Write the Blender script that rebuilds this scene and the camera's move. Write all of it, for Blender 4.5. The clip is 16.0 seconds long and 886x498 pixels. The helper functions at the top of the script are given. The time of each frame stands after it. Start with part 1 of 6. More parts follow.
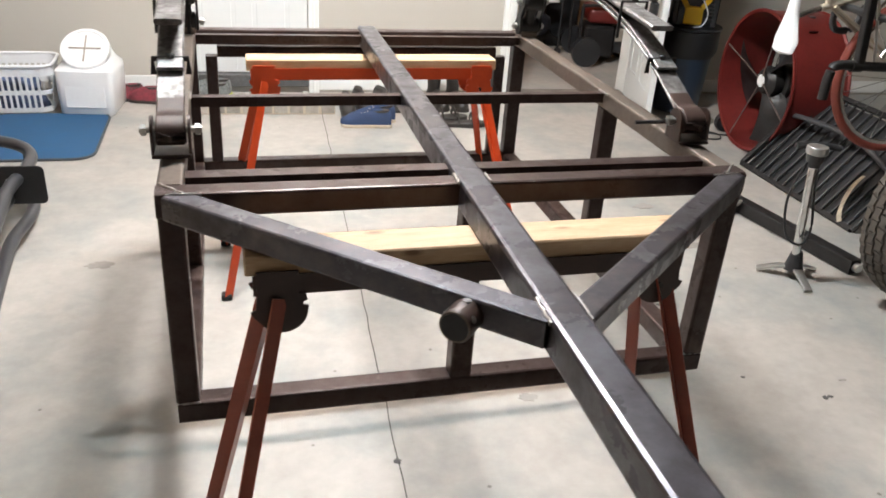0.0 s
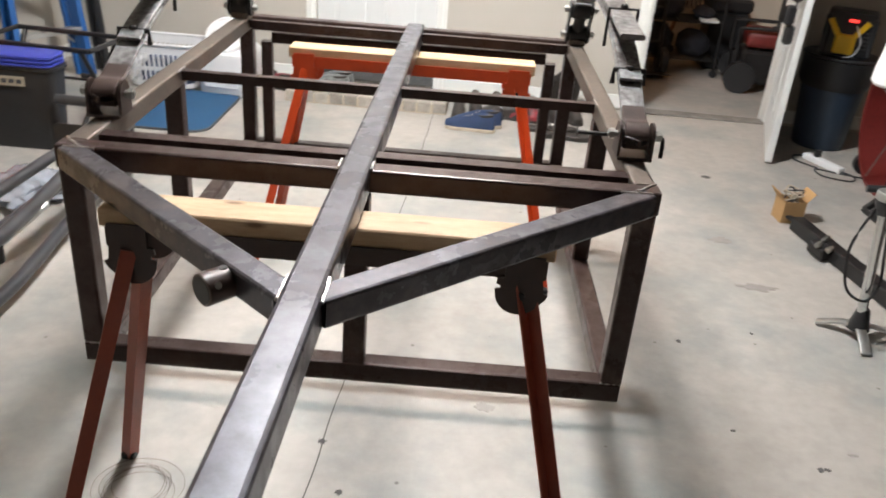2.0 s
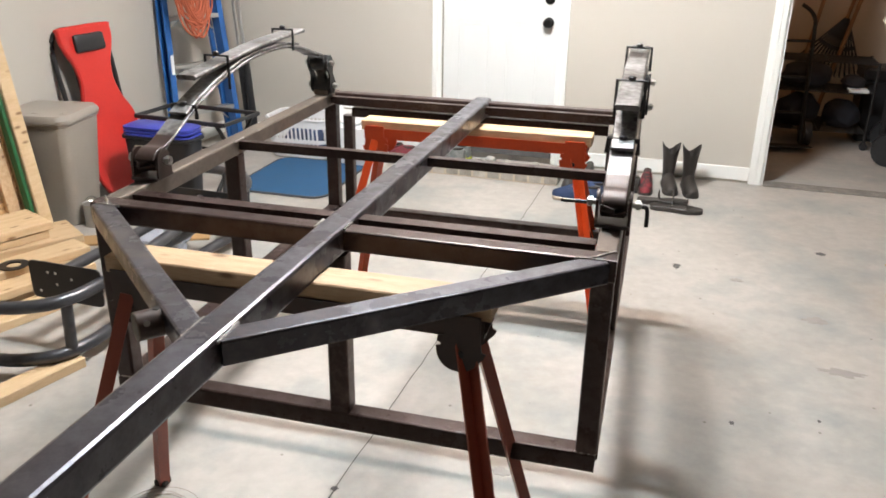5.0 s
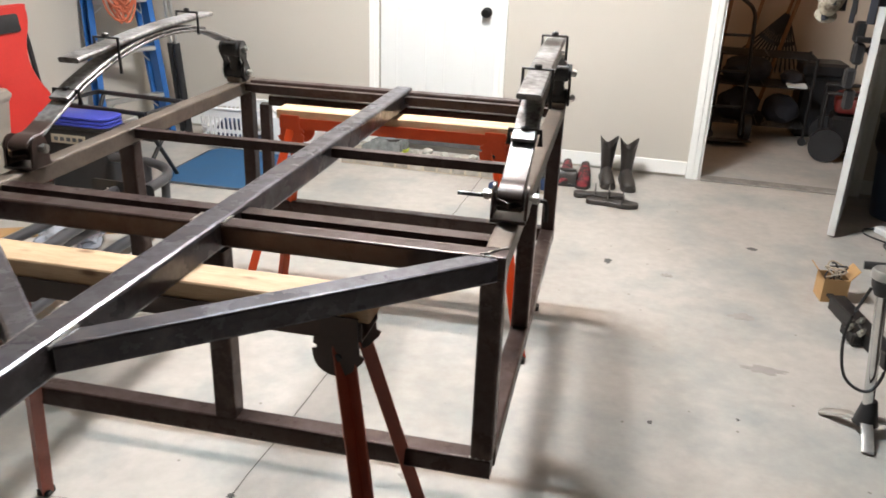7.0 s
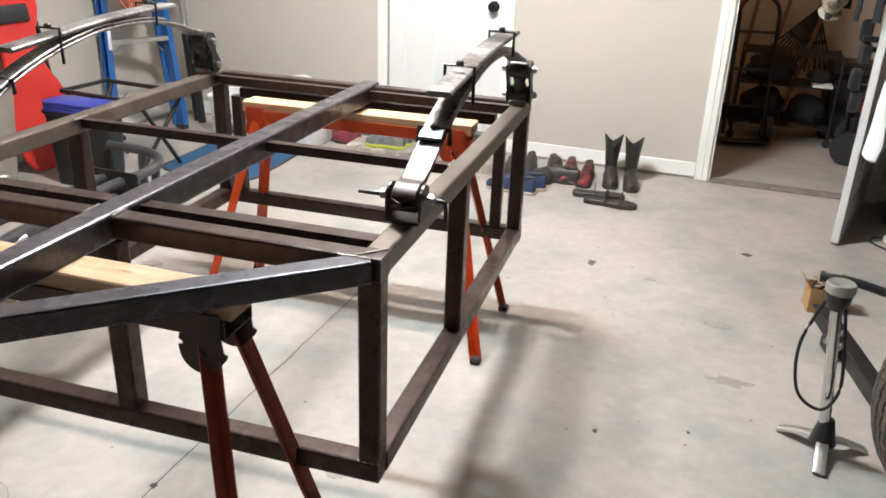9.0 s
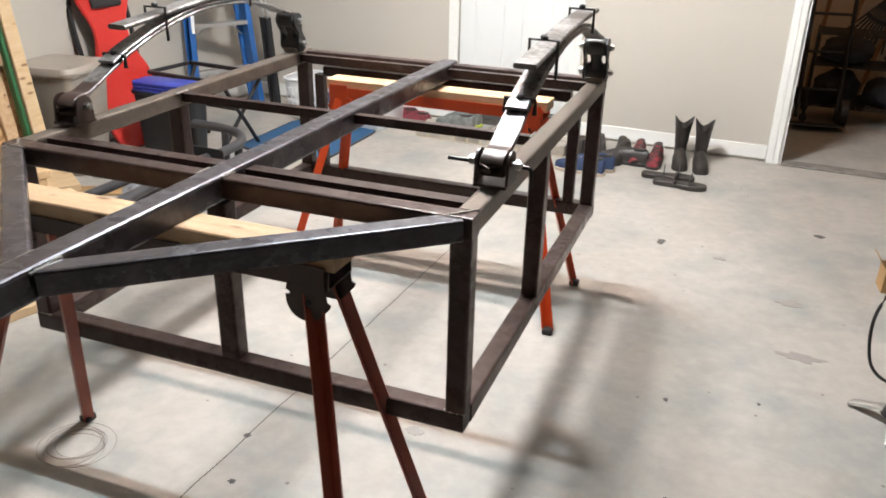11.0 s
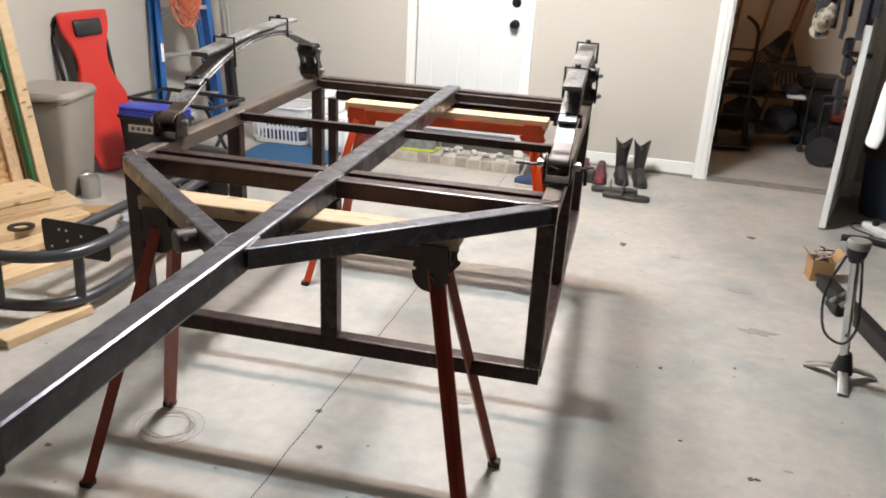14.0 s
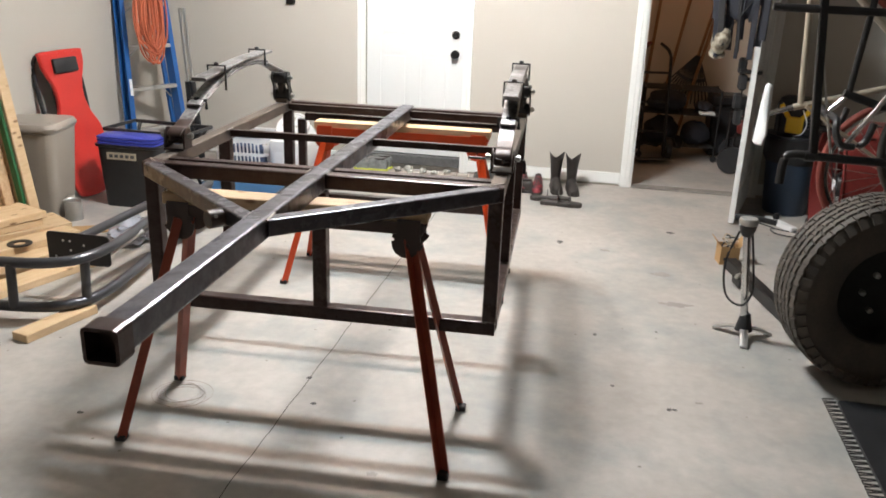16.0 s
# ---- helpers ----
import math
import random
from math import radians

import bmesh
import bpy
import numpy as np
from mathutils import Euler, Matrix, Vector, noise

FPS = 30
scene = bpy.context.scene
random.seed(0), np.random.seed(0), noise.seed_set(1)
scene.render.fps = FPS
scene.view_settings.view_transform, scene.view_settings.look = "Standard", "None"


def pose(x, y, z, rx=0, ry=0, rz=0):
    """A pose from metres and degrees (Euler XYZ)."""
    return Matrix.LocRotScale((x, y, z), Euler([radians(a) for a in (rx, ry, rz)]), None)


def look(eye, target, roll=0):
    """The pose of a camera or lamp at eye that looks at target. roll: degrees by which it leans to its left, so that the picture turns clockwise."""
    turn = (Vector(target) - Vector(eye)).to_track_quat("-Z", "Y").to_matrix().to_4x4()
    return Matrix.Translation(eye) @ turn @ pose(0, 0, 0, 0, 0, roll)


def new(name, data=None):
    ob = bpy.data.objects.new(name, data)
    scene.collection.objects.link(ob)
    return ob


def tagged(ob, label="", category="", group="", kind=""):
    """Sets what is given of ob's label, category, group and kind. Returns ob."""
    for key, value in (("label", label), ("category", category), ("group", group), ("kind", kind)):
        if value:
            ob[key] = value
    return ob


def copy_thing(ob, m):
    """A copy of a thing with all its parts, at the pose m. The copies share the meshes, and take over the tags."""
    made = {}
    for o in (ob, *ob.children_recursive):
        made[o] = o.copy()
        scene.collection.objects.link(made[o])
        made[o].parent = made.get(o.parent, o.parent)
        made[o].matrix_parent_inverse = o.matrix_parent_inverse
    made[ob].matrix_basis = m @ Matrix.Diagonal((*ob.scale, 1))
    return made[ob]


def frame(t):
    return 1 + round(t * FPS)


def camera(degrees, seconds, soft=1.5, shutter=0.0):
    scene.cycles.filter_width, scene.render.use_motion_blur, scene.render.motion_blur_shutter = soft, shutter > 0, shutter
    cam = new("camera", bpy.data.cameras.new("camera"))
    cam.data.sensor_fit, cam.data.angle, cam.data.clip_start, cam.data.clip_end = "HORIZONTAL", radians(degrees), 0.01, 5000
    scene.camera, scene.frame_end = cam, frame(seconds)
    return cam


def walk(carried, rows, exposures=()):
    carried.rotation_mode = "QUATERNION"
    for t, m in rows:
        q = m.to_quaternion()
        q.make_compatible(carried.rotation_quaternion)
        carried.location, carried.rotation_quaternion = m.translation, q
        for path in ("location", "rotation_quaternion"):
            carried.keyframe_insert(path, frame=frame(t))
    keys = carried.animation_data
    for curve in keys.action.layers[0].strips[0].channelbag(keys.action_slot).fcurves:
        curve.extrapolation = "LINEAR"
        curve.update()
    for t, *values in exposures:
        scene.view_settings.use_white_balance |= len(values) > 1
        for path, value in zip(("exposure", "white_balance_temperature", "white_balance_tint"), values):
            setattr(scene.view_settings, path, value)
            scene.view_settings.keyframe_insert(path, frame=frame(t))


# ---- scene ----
cam = camera(57.4, 16.0, soft=1.7, shutter=0.4)
PATH = [
    (0, (-0.361, 0.052, 1.477), (0.044, 1.794, 0.583), 3.9),
    (0.5, (-0.234, -0.015, 1.485), (0.137, 1.75, 0.622), 2.4),
    (1, (-0.039, -0.102, 1.495), (0.279, 1.678, 0.64), 2.3),
    (1.5, (0.151, -0.086, 1.475), (0.288, 1.726, 0.64), 1.9),
    (2, (0.316, -0.003, 1.475), (0.22, 1.782, 0.579), 4.5),
    (2.5, (0.474, -0.001, 1.465), (0.151, 1.744, 0.543), 3.4),
    (3, (0.651, -0.019, 1.477), (0.086, 1.673, 0.573), 3.6),
    (3.5, (0.723, -0.028, 1.497), (0.077, 1.649, 0.619), 2.4),
    (4, (0.757, -0.009, 1.513), (0.148, 1.723, 0.718), 2.4),
    (4.5, (0.78, -0.001, 1.512), (0.19, 1.753, 0.755), 1.2),
    (7, (0.918, 0.138, 1.48), (0.449, 1.924, 0.711), 2.0),
    (7.5, (1.009, 0.278, 1.472), (0.464, 2.027, 0.671), 3.0),
    (8, (1.124, 0.291, 1.493), (0.544, 2.03, 0.693), 2.5),
    (10.5, (1.267, 0.199, 1.48), (0.638, 1.932, 0.703), 1.8),
    (11, (1.219, 0.151, 1.476), (0.494, 1.826, 0.658), 1.2),
    (11.5, (1.112, 0.103, 1.483), (0.437, 1.793, 0.654), 2.5),
    (12, (0.974, 0.013, 1.475), (0.329, 1.714, 0.644), 2.8),
    (12.5, (0.912, -0.057, 1.479), (0.347, 1.67, 0.644), 2.7),
    (13, (0.899, -0.113, 1.489), (0.362, 1.646, 0.703), 3.7),
    (13.5, (0.905, -0.248, 1.499), (0.381, 1.523, 0.731), 3.2),
    (14, (0.904, -0.412, 1.519), (0.421, 1.381, 0.777), 3.0),
    (14.5, (0.865, -0.595, 1.517), (0.442, 1.238, 0.838), 4.3),
    (15, (0.853, -0.78, 1.53), (0.458, 1.057, 0.845), 3.6),
    (15.5, (0.878, -0.888, 1.546), (0.53, 0.975, 0.906), 3.8),
    (16, (0.962, -0.971, 1.531), (0.606, 0.885, 0.875), 2.1),
]
walk(cam, [(t, look(eye, target, roll)) for t, eye, target, roll in PATH],
     [(0, 0.06), (1, 0.04), (2, -0.05), (3, -0.05), (4.5, 0.0), (8, 0.03), (11, 0.0), (14, -0.04), (16, -0.09)])

# ---- light ----
world = bpy.data.worlds.new("world")
scene.world = world
world.use_nodes = True
world.node_tree.nodes["Background"].inputs[0].default_value = (0.9, 0.95, 1.0, 1)
world.node_tree.nodes["Background"].inputs[1].default_value = 0.05


def bulb(name, place, watts, size, colour):
    data = bpy.data.lights.new(name, "POINT")
    data.energy, data.shadow_soft_size, data.color = watts, size, colour
    ob = new(name, data)
    ob.location = place
    return ob


def tube_lamp(y, strength, colour):
    """Place and glowing material of a bare fluorescent tube on the ceiling."""
    glow = bpy.data.materials.new("lit_tube")
    glow.use_nodes = True
    nt = glow.node_tree
    nt.nodes.clear()
    out, em = nt.nodes.new("ShaderNodeOutputMaterial"), nt.nodes.new("ShaderNodeEmission")
    em.inputs[0].default_value, em.inputs[1].default_value = (*colour, 1), strength
    nt.links.new(em.outputs[0], out.inputs[0])
    return y, glow


TUBES = [tube_lamp(2.74, 1290, (0.815, 0.955, 1.035)), tube_lamp(2.98, 1130, (1.0, 0.835, 0.75))]
bulb("closet_bulb", (1.5, 6.3, 2.35), 9, 0.06, (1.0, 0.50, 0.21))

# ---- materials ----


def shade(name, a, b=None, rough=0.5, metal=0.0, scale=8.0, fine=60.0, bump=0.15, spread=0.0, detail=4.0, stretch=(1, 1, 1), contrast=0.5):
    """A surface with coarse stains and fine grain, in object metres."""
    m = bpy.data.materials.new(name)
    m.use_nodes = True
    nt = m.node_tree
    N, L = nt.nodes, nt.links
    bsdf = N["Principled BSDF"]
    b = b or tuple(c * 0.75 for c in a)
    tc = N.new("ShaderNodeTexCoord")
    info = N.new("ShaderNodeObjectInfo")
    mp = N.new("ShaderNodeMapping")
    mp.inputs["Scale"].default_value = stretch
    add = N.new("ShaderNodeVectorMath")
    add.operation = "ADD"
    off = N.new("ShaderNodeVectorMath")
    off.operation = "SCALE"
    off.inputs[0].default_value = (7.0, 3.0, 5.0)
    L.new(info.outputs["Random"], off.inputs["Scale"])
    L.new(tc.outputs["Object"], mp.inputs["Vector"])
    L.new(mp.outputs["Vector"], add.inputs[0])
    L.new(off.outputs[0], add.inputs[1])
    n1, n2 = N.new("ShaderNodeTexNoise"), N.new("ShaderNodeTexNoise")
    n1.inputs["Scale"].default_value, n1.inputs["Detail"].default_value = scale, detail
    n2.inputs["Scale"].default_value, n2.inputs["Detail"].default_value = fine, 3.0
    for n in (n1, n2):
        L.new(add.outputs[0], n.inputs["Vector"])
    mixn = N.new("ShaderNodeMix")
    mixn.inputs[0].default_value = 0.35
    L.new(n1.outputs["Fac"], mixn.inputs[2])
    L.new(n2.outputs["Fac"], mixn.inputs[3])
    ramp = N.new("ShaderNodeValToRGB")
    ramp.color_ramp.elements[0].position, ramp.color_ramp.elements[1].position = 0.5 - contrast * 0.4, 0.5 + contrast * 0.4
    ramp.color_ramp.elements[0].color, ramp.color_ramp.elements[1].color = (*b, 1), (*a, 1)
    L.new(mixn.outputs[0], ramp.inputs["Fac"])
    out = ramp.outputs["Color"]
    if spread:
        hsv = N.new("ShaderNodeHueSaturation")
        mr = N.new("ShaderNodeMapRange")
        mr.inputs["To Min"].default_value, mr.inputs["To Max"].default_value = 1 - spread, 1 + spread
        L.new(info.outputs["Random"], mr.inputs["Value"])
        L.new(mr.outputs[0], hsv.inputs["Value"])
        L.new(out, hsv.inputs["Color"])
        out = hsv.outputs["Color"]
    L.new(out, bsdf.inputs["Base Color"])
    rr = N.new("ShaderNodeMapRange")
    rr.inputs["To Min"].default_value, rr.inputs["To Max"].default_value = max(0.03, rough - 0.12), min(1, rough + 0.12)
    L.new(n1.outputs["Fac"], rr.inputs["Value"])
    L.new(rr.outputs[0], bsdf.inputs["Roughness"])
    bsdf.inputs["Metallic"].default_value = metal
    if bump:
        bp = N.new("ShaderNodeBump")
        bp.inputs["Strength"].default_value, bp.inputs["Distance"].default_value = bump, 0.004
        L.new(mixn.outputs[0], bp.inputs["Height"])
        L.new(bp.outputs[0], bsdf.inputs["Normal"])
    return m


def nodes_of(m):
    return m.node_tree.nodes, m.node_tree.links


def mill_scale(name, light=(0.034, 0.020, 0.017), dark=(0.016, 0.009, 0.008), tint=(0.85, 0.58, 0.50), film=0.4):
    """Hot-rolled tube: blue-grey scale with brown oil film, rubbed patches and drawn streaks."""
    m = shade(name, light, dark, 0.36, 0.2, 6, 85, 0.06, 0.14, 7, (1, 1, 1), 0.75)
    N, L = nodes_of(m)
    bsdf = N["Principled BSDF"]
    src = bsdf.inputs["Base Color"].links[0].from_socket
    vec = [n for n in N if n.type == "VECT_MATH" and n.operation == "ADD"][0]
    n = N.new("ShaderNodeTexNoise")
    n.inputs["Scale"].default_value, n.inputs["Detail"].default_value, n.inputs["Roughness"].default_value = 3.6, 8, 0.68
    L.new(vec.outputs[0], n.inputs["Vector"])
    r = N.new("ShaderNodeValToRGB")
    r.color_ramp.elements[0].position, r.color_ramp.elements[1].position = 0.57, 0.70
    L.new(n.outputs["Fac"], r.inputs["Fac"])
    sc = N.new("ShaderNodeMath")
    sc.operation = "MULTIPLY"
    sc.inputs[1].default_value = 0.6
    L.new(r.outputs["Color"], sc.inputs[0])
    mx = N.new("ShaderNodeMix")
    mx.data_type = "RGBA"
    mx.inputs[7].default_value = (0.12, 0.092, 0.078, 1)
    L.new(sc.outputs[0], mx.inputs[0])
    L.new(src, mx.inputs[6])
    L.new(mx.outputs[2], bsdf.inputs["Base Color"])
    # blotchy gloss
    n2 = N.new("ShaderNodeTexNoise")
    n2.inputs["Scale"].default_value, n2.inputs["Detail"].default_value = 16, 6
    L.new(vec.outputs[0], n2.inputs["Vector"])
    rr = N.new("ShaderNodeMapRange")
    rr.inputs["From Min"].default_value, rr.inputs["From Max"].default_value = 0.35, 0.65
    rr.inputs["To Min"].default_value, rr.inputs["To Max"].default_value = 0.30, 0.46
    L.new(n2.outputs["Fac"], rr.inputs["Value"])
    L.new(rr.outputs[0], bsdf.inputs["Roughness"])
    # the oil film is wiped thin in blotches and along the drawing marks
    n5 = N.new("ShaderNodeTexNoise")
    n5.inputs["Scale"].default_value, n5.inputs["Detail"].default_value, n5.inputs["Roughness"].default_value = 24, 7, 0.7
    L.new(vec.outputs[0], n5.inputs["Vector"])
    cw = N.new("ShaderNodeMapRange")
    cw.inputs["From Min"].default_value, cw.inputs["From Max"].default_value = 0.38, 0.62
    cw.inputs["To Min"].default_value, cw.inputs["To Max"].default_value = film * 0.35, film * 1.1
    L.new(n5.outputs["Fac"], cw.inputs["Value"])
    cr = N.new("ShaderNodeMapRange")
    cr.inputs["From Min"].default_value, cr.inputs["From Max"].default_value = 0.35, 0.65
    cr.inputs["To Min"].default_value, cr.inputs["To Max"].default_value = 0.42, 0.20
    L.new(n.outputs["Fac"], cr.inputs["Value"])
    bsdf.inputs["Specular IOR Level"].default_value = 0.42
    L.new(cw.outputs[0], bsdf.inputs["Coat Weight"])
    L.new(cr.outputs[0], bsdf.inputs["Coat Roughness"])
    bsdf.inputs["Coat Tint"].default_value = (0.90, 0.94, 1.0, 1)
    bsdf.inputs["Specular Tint"].default_value = (*tint, 1)
    return m


STEEL = mill_scale("mill_scale_steel")
BLUESTEEL = mill_scale("blue_grey_mill_scale", (0.046, 0.039, 0.044), (0.024, 0.018, 0.018), (0.80, 0.78, 0.90), 0.8)
BRIGHT = shade("ground_bare_steel", (0.55, 0.53, 0.51), (0.28, 0.25, 0.23), 0.38, 0.9, 30, 140, 0.1)
RUSTY = shade("rusty_rail_steel", (0.18, 0.145, 0.118), (0.085, 0.066, 0.054), 0.45, 0.55, 9, 70, 0.1)
SPRING = shade("worn_spring_steel", (0.30, 0.29, 0.285), (0.035, 0.026, 0.022), 0.47, 0.65, 6, 60, 0.12, 0, 5, (1, 1, 1), 0.32)
BLACKIRON = shade("black_iron", (0.03, 0.028, 0.028), (0.015, 0.014, 0.014), 0.45, 0.4, 20, 90, 0.1)
ZINC = shade("zinc_bolt", (0.52, 0.51, 0.48), (0.30, 0.30, 0.28), 0.34, 1.0, 40, 120, 0.05)
# brown hanger steel; also puts shade into the near sawhorse's beam and hinges
BROWN_SHADED_STEEL = shade("brown_and_shaded_steel", (0.05, 0.026, 0.02), (0.03, 0.018, 0.015), 0.42, 0.2, 12, 90, 0.06)
# near sawhorse legs: enamel darkened to hold the shade of unlit faces
SHADEDRED = shade("shade_darkened_red_enamel", (0.30, 0.055, 0.024), (0.21, 0.036, 0.018), 0.42, 0.0, 10, 90, 0.05)
ORANGE = shade("orange_enamel", (0.60, 0.064, 0.010), (0.48, 0.044, 0.008), 0.38, 0.0, 10, 90, 0.04)


def pine(name, a, b, stretch):
    """Pine with grain along one axis and scattered dark knots."""
    m = shade(name, a, b, 0.62, 0.0, 5, 40, 0.12, 0.12, 5, stretch)
    N, L = m.node_tree.nodes, m.node_tree.links
    bsdf = N["Principled BSDF"]
    src = bsdf.inputs["Base Color"].links[0].from_socket
    vec = [n for n in N if n.type == "VECT_MATH" and n.operation == "ADD"][0]
    mp = N.new("ShaderNodeMapping")
    mp.inputs["Scale"].default_value = tuple(1.2 if s > 1 else 4.0 for s in stretch)
    L.new(vec.outputs[0], mp.inputs["Vector"])
    v = N.new("ShaderNodeTexVoronoi")
    v.inputs["Scale"].default_value = 1.6
    L.new(mp.outputs[0], v.inputs["Vector"])
    r = N.new("ShaderNodeValToRGB")
    r.color_ramp.elements[0].position, r.color_ramp.elements[1].position = 0.07, 0.17
    r.color_ramp.elements[0].color = (0.30, 0.20, 0.13, 1)
    L.new(v.outputs["Distance"], r.inputs["Fac"])
    mx = N.new("ShaderNodeMix")
    mx.data_type, mx.blend_type = "RGBA", "MULTIPLY"
    mx.inputs[0].default_value = 0.85
    L.new(src, mx.inputs[6])
    L.new(r.outputs["Color"], mx.inputs[7])
    L.new(mx.outputs[2], bsdf.inputs["Base Color"])
    return m


LUMBER = pine("pine_lumber", (0.58, 0.42, 0.265), (0.40, 0.245, 0.125), (1, 9, 9))
WALLPAINT = shade("beige_wall_paint", (0.50, 0.465, 0.41), (0.478, 0.444, 0.39), 0.75, 0.0, 2, 220, 0.10)
# dull brown for the unseen walls, chosen to soak up bounced light
DIMWALL = shade("bounce_dimming_brown", (0.20, 0.165, 0.13), (0.16, 0.13, 0.10), 0.85, 0.0, 3, 90, 0.15)
WHITEPAINT = shade("white_trim_paint", (0.80, 0.80, 0.77), (0.75, 0.75, 0.72), 0.42, 0.0, 4, 150, 0.03)
# ceiling stays out of view; mid-grey keeps its bounced light down
CEILDIM = shade("bounce_dimmed_ceiling", (0.44, 0.43, 0.41), (0.40, 0.39, 0.37), 0.85, 0.0, 3, 90, 0.2)


def concrete(name):
    m = shade(name, (0.472, 0.438, 0.398), (0.31, 0.28, 0.248), 0.52, 0.0, 1.5, 22, 0.06, 0, 9, (1, 1, 1), 0.55)
    N, L = nodes_of(m)
    bsdf = N["Principled BSDF"]
    src = bsdf.inputs["Base Color"].links[0].from_socket
    tc = [n for n in N if n.type == "TEX_COORD"][0]
    # grey-green damp patches and small dark flecks
    n = N.new("ShaderNodeTexNoise")
    n.inputs["Scale"].default_value, n.inputs["Detail"].default_value, n.inputs["Roughness"].default_value = 1.9, 6, 0.65
    L.new(tc.outputs["Object"], n.inputs["Vector"])
    r = N.new("ShaderNodeValToRGB")
    r.color_ramp.elements[0].position, r.color_ramp.elements[1].position = 0.46, 0.68
    L.new(n.outputs["Fac"], r.inputs["Fac"])
    mx = N.new("ShaderNodeMix")
    mx.data_type = "RGBA"
    mx.inputs[7].default_value = (0.245, 0.262, 0.252, 1)
    sc = N.new("ShaderNodeMath")
    sc.operation = "MULTIPLY"
    sc.inputs[1].default_value = 0.85
    L.new(r.outputs["Color"], sc.inputs[0])
    L.new(sc.outputs[0], mx.inputs[0])
    L.new(src, mx.inputs[6])
    v = N.new("ShaderNodeTexVoronoi")
    v.inputs["Scale"].default_value = 7.0
    L.new(tc.outputs["Object"], v.inputs["Vector"])
    n3 = N.new("ShaderNodeTexNoise")
    n3.inputs["Scale"].default_value = 55
    L.new(tc.outputs["Object"], n3.inputs["Vector"])
    ad = N.new("ShaderNodeMath")
    ad.operation = "MULTIPLY_ADD"
    ad.inputs[1].default_value = 0.05
    L.new(n3.outputs["Fac"], ad.inputs[0])
    L.new(v.outputs["Distance"], ad.inputs[2])
    r2 = N.new("ShaderNodeValToRGB")
    r2.color_ramp.elements[0].position, r2.color_ramp.elements[1].position = 0.05, 0.075
    r2.color_ramp.elements[0].color = (0.35, 0.33, 0.3, 1)
    L.new(ad.outputs[0], r2.inputs["Fac"])
    m2 = N.new("ShaderNodeMix")
    m2.data_type, m2.blend_type = "RGBA", "MULTIPLY"
    m2.inputs[0].default_value = 0.8
    L.new(mx.outputs[2], m2.inputs[6])
    L.new(r2.outputs["Color"], m2.inputs[7])
    L.new(m2.outputs[2], bsdf.inputs["Base Color"])
    return m


CONCRETE = concrete("garage_concrete")
SLABEDGE = shade("worn_slab_edge", (0.27, 0.25, 0.22), (0.12, 0.11, 0.10), 0.85, 0.0, 14, 60, 0.4)
JOINT = shade("dark_joint", (0.12, 0.11, 0.10), (0.06, 0.055, 0.05), 0.9, 0.0, 20, 80, 0.2)

# ---- mesh tools ----


def V(*a):
    return Vector(a)


def thing(name, m=None, label="", category="", group="", kind=""):
    ob = new(name)
    ob.empty_display_size = 0.05
    ob.matrix_basis = m or Matrix()
    return tagged(ob, label, category, group, kind)


def part(name, bm, material, parent=None, label="", smooth=False, m=None):
    data = bpy.data.meshes.new(name)
    bmesh.ops.recalc_face_normals(bm, faces=bm.faces)
    for f in bm.faces:
        f.smooth = smooth
    bm.to_mesh(data)
    bm.free()
    data.materials.append(material)
    if smooth:
        data.set_sharp_from_angle(angle=radians(38))
    ob = new(name, data)
    ob.parent = parent
    if m:
        ob.matrix_basis = m
    return tagged(ob, label)


def box(size, at=(0, 0, 0), bevel=0.0, m=None, bm=None, seg=1):
    """A box with its middle at `at`; bevelled edges."""
    one = bmesh.new()
    bmesh.ops.create_cube(one, size=1)
    bmesh.ops.scale(one, vec=size, verts=one.verts)
    if bevel:
        bmesh.ops.bevel(one, geom=one.edges[:], offset=bevel, segments=seg, affect="EDGES", profile=0.5)
    bmesh.ops.transform(one, matrix=Matrix.Translation(at) @ (m or Matrix()), verts=one.verts)
    return join(bm, one)


def join(bm, one):
    if bm is None:
        return one
    data = bpy.data.meshes.new("join")
    one.to_mesh(data)
    one.free()
    bm.from_mesh(data)
    bpy.data.meshes.remove(data)
    return bm


def ring_skin(rings, closed=False, caps=True, bm=None):
    bm = bm or bmesh.new()
    vs = [[bm.verts.new(p) for p in r] for r in rings]
    n = len(rings[0])
    pairs = list(zip(vs, vs[1:])) + ([(vs[-1], vs[0])] if closed else [])
    for a, b in pairs:
        for i in range(n):
            j = (i + 1) % n
            bm.faces.new((a[i], a[j], b[j], b[i]))
    if caps and not closed:
        bm.faces.new(vs[0][::-1])
        bm.faces.new(vs[-1])
    return bm


def rounded(w, h, r, seg=2):
    pts = []
    for cx, cy, a0 in ((w / 2 - r, h / 2 - r, 0), (-w / 2 + r, h / 2 - r, 90), (-w / 2 + r, -h / 2 + r, 180), (w / 2 - r, -h / 2 + r, 270)):
        for k in range(seg + 1):
            a = radians(a0 + 90 * k / seg)
            pts.append((cx + r * math.cos(a), cy + r * math.sin(a)))
    return pts


def circle(r, n=12):
    return [(r * math.cos(2 * math.pi * k / n), r * math.sin(2 * math.pi * k / n)) for k in range(n)]


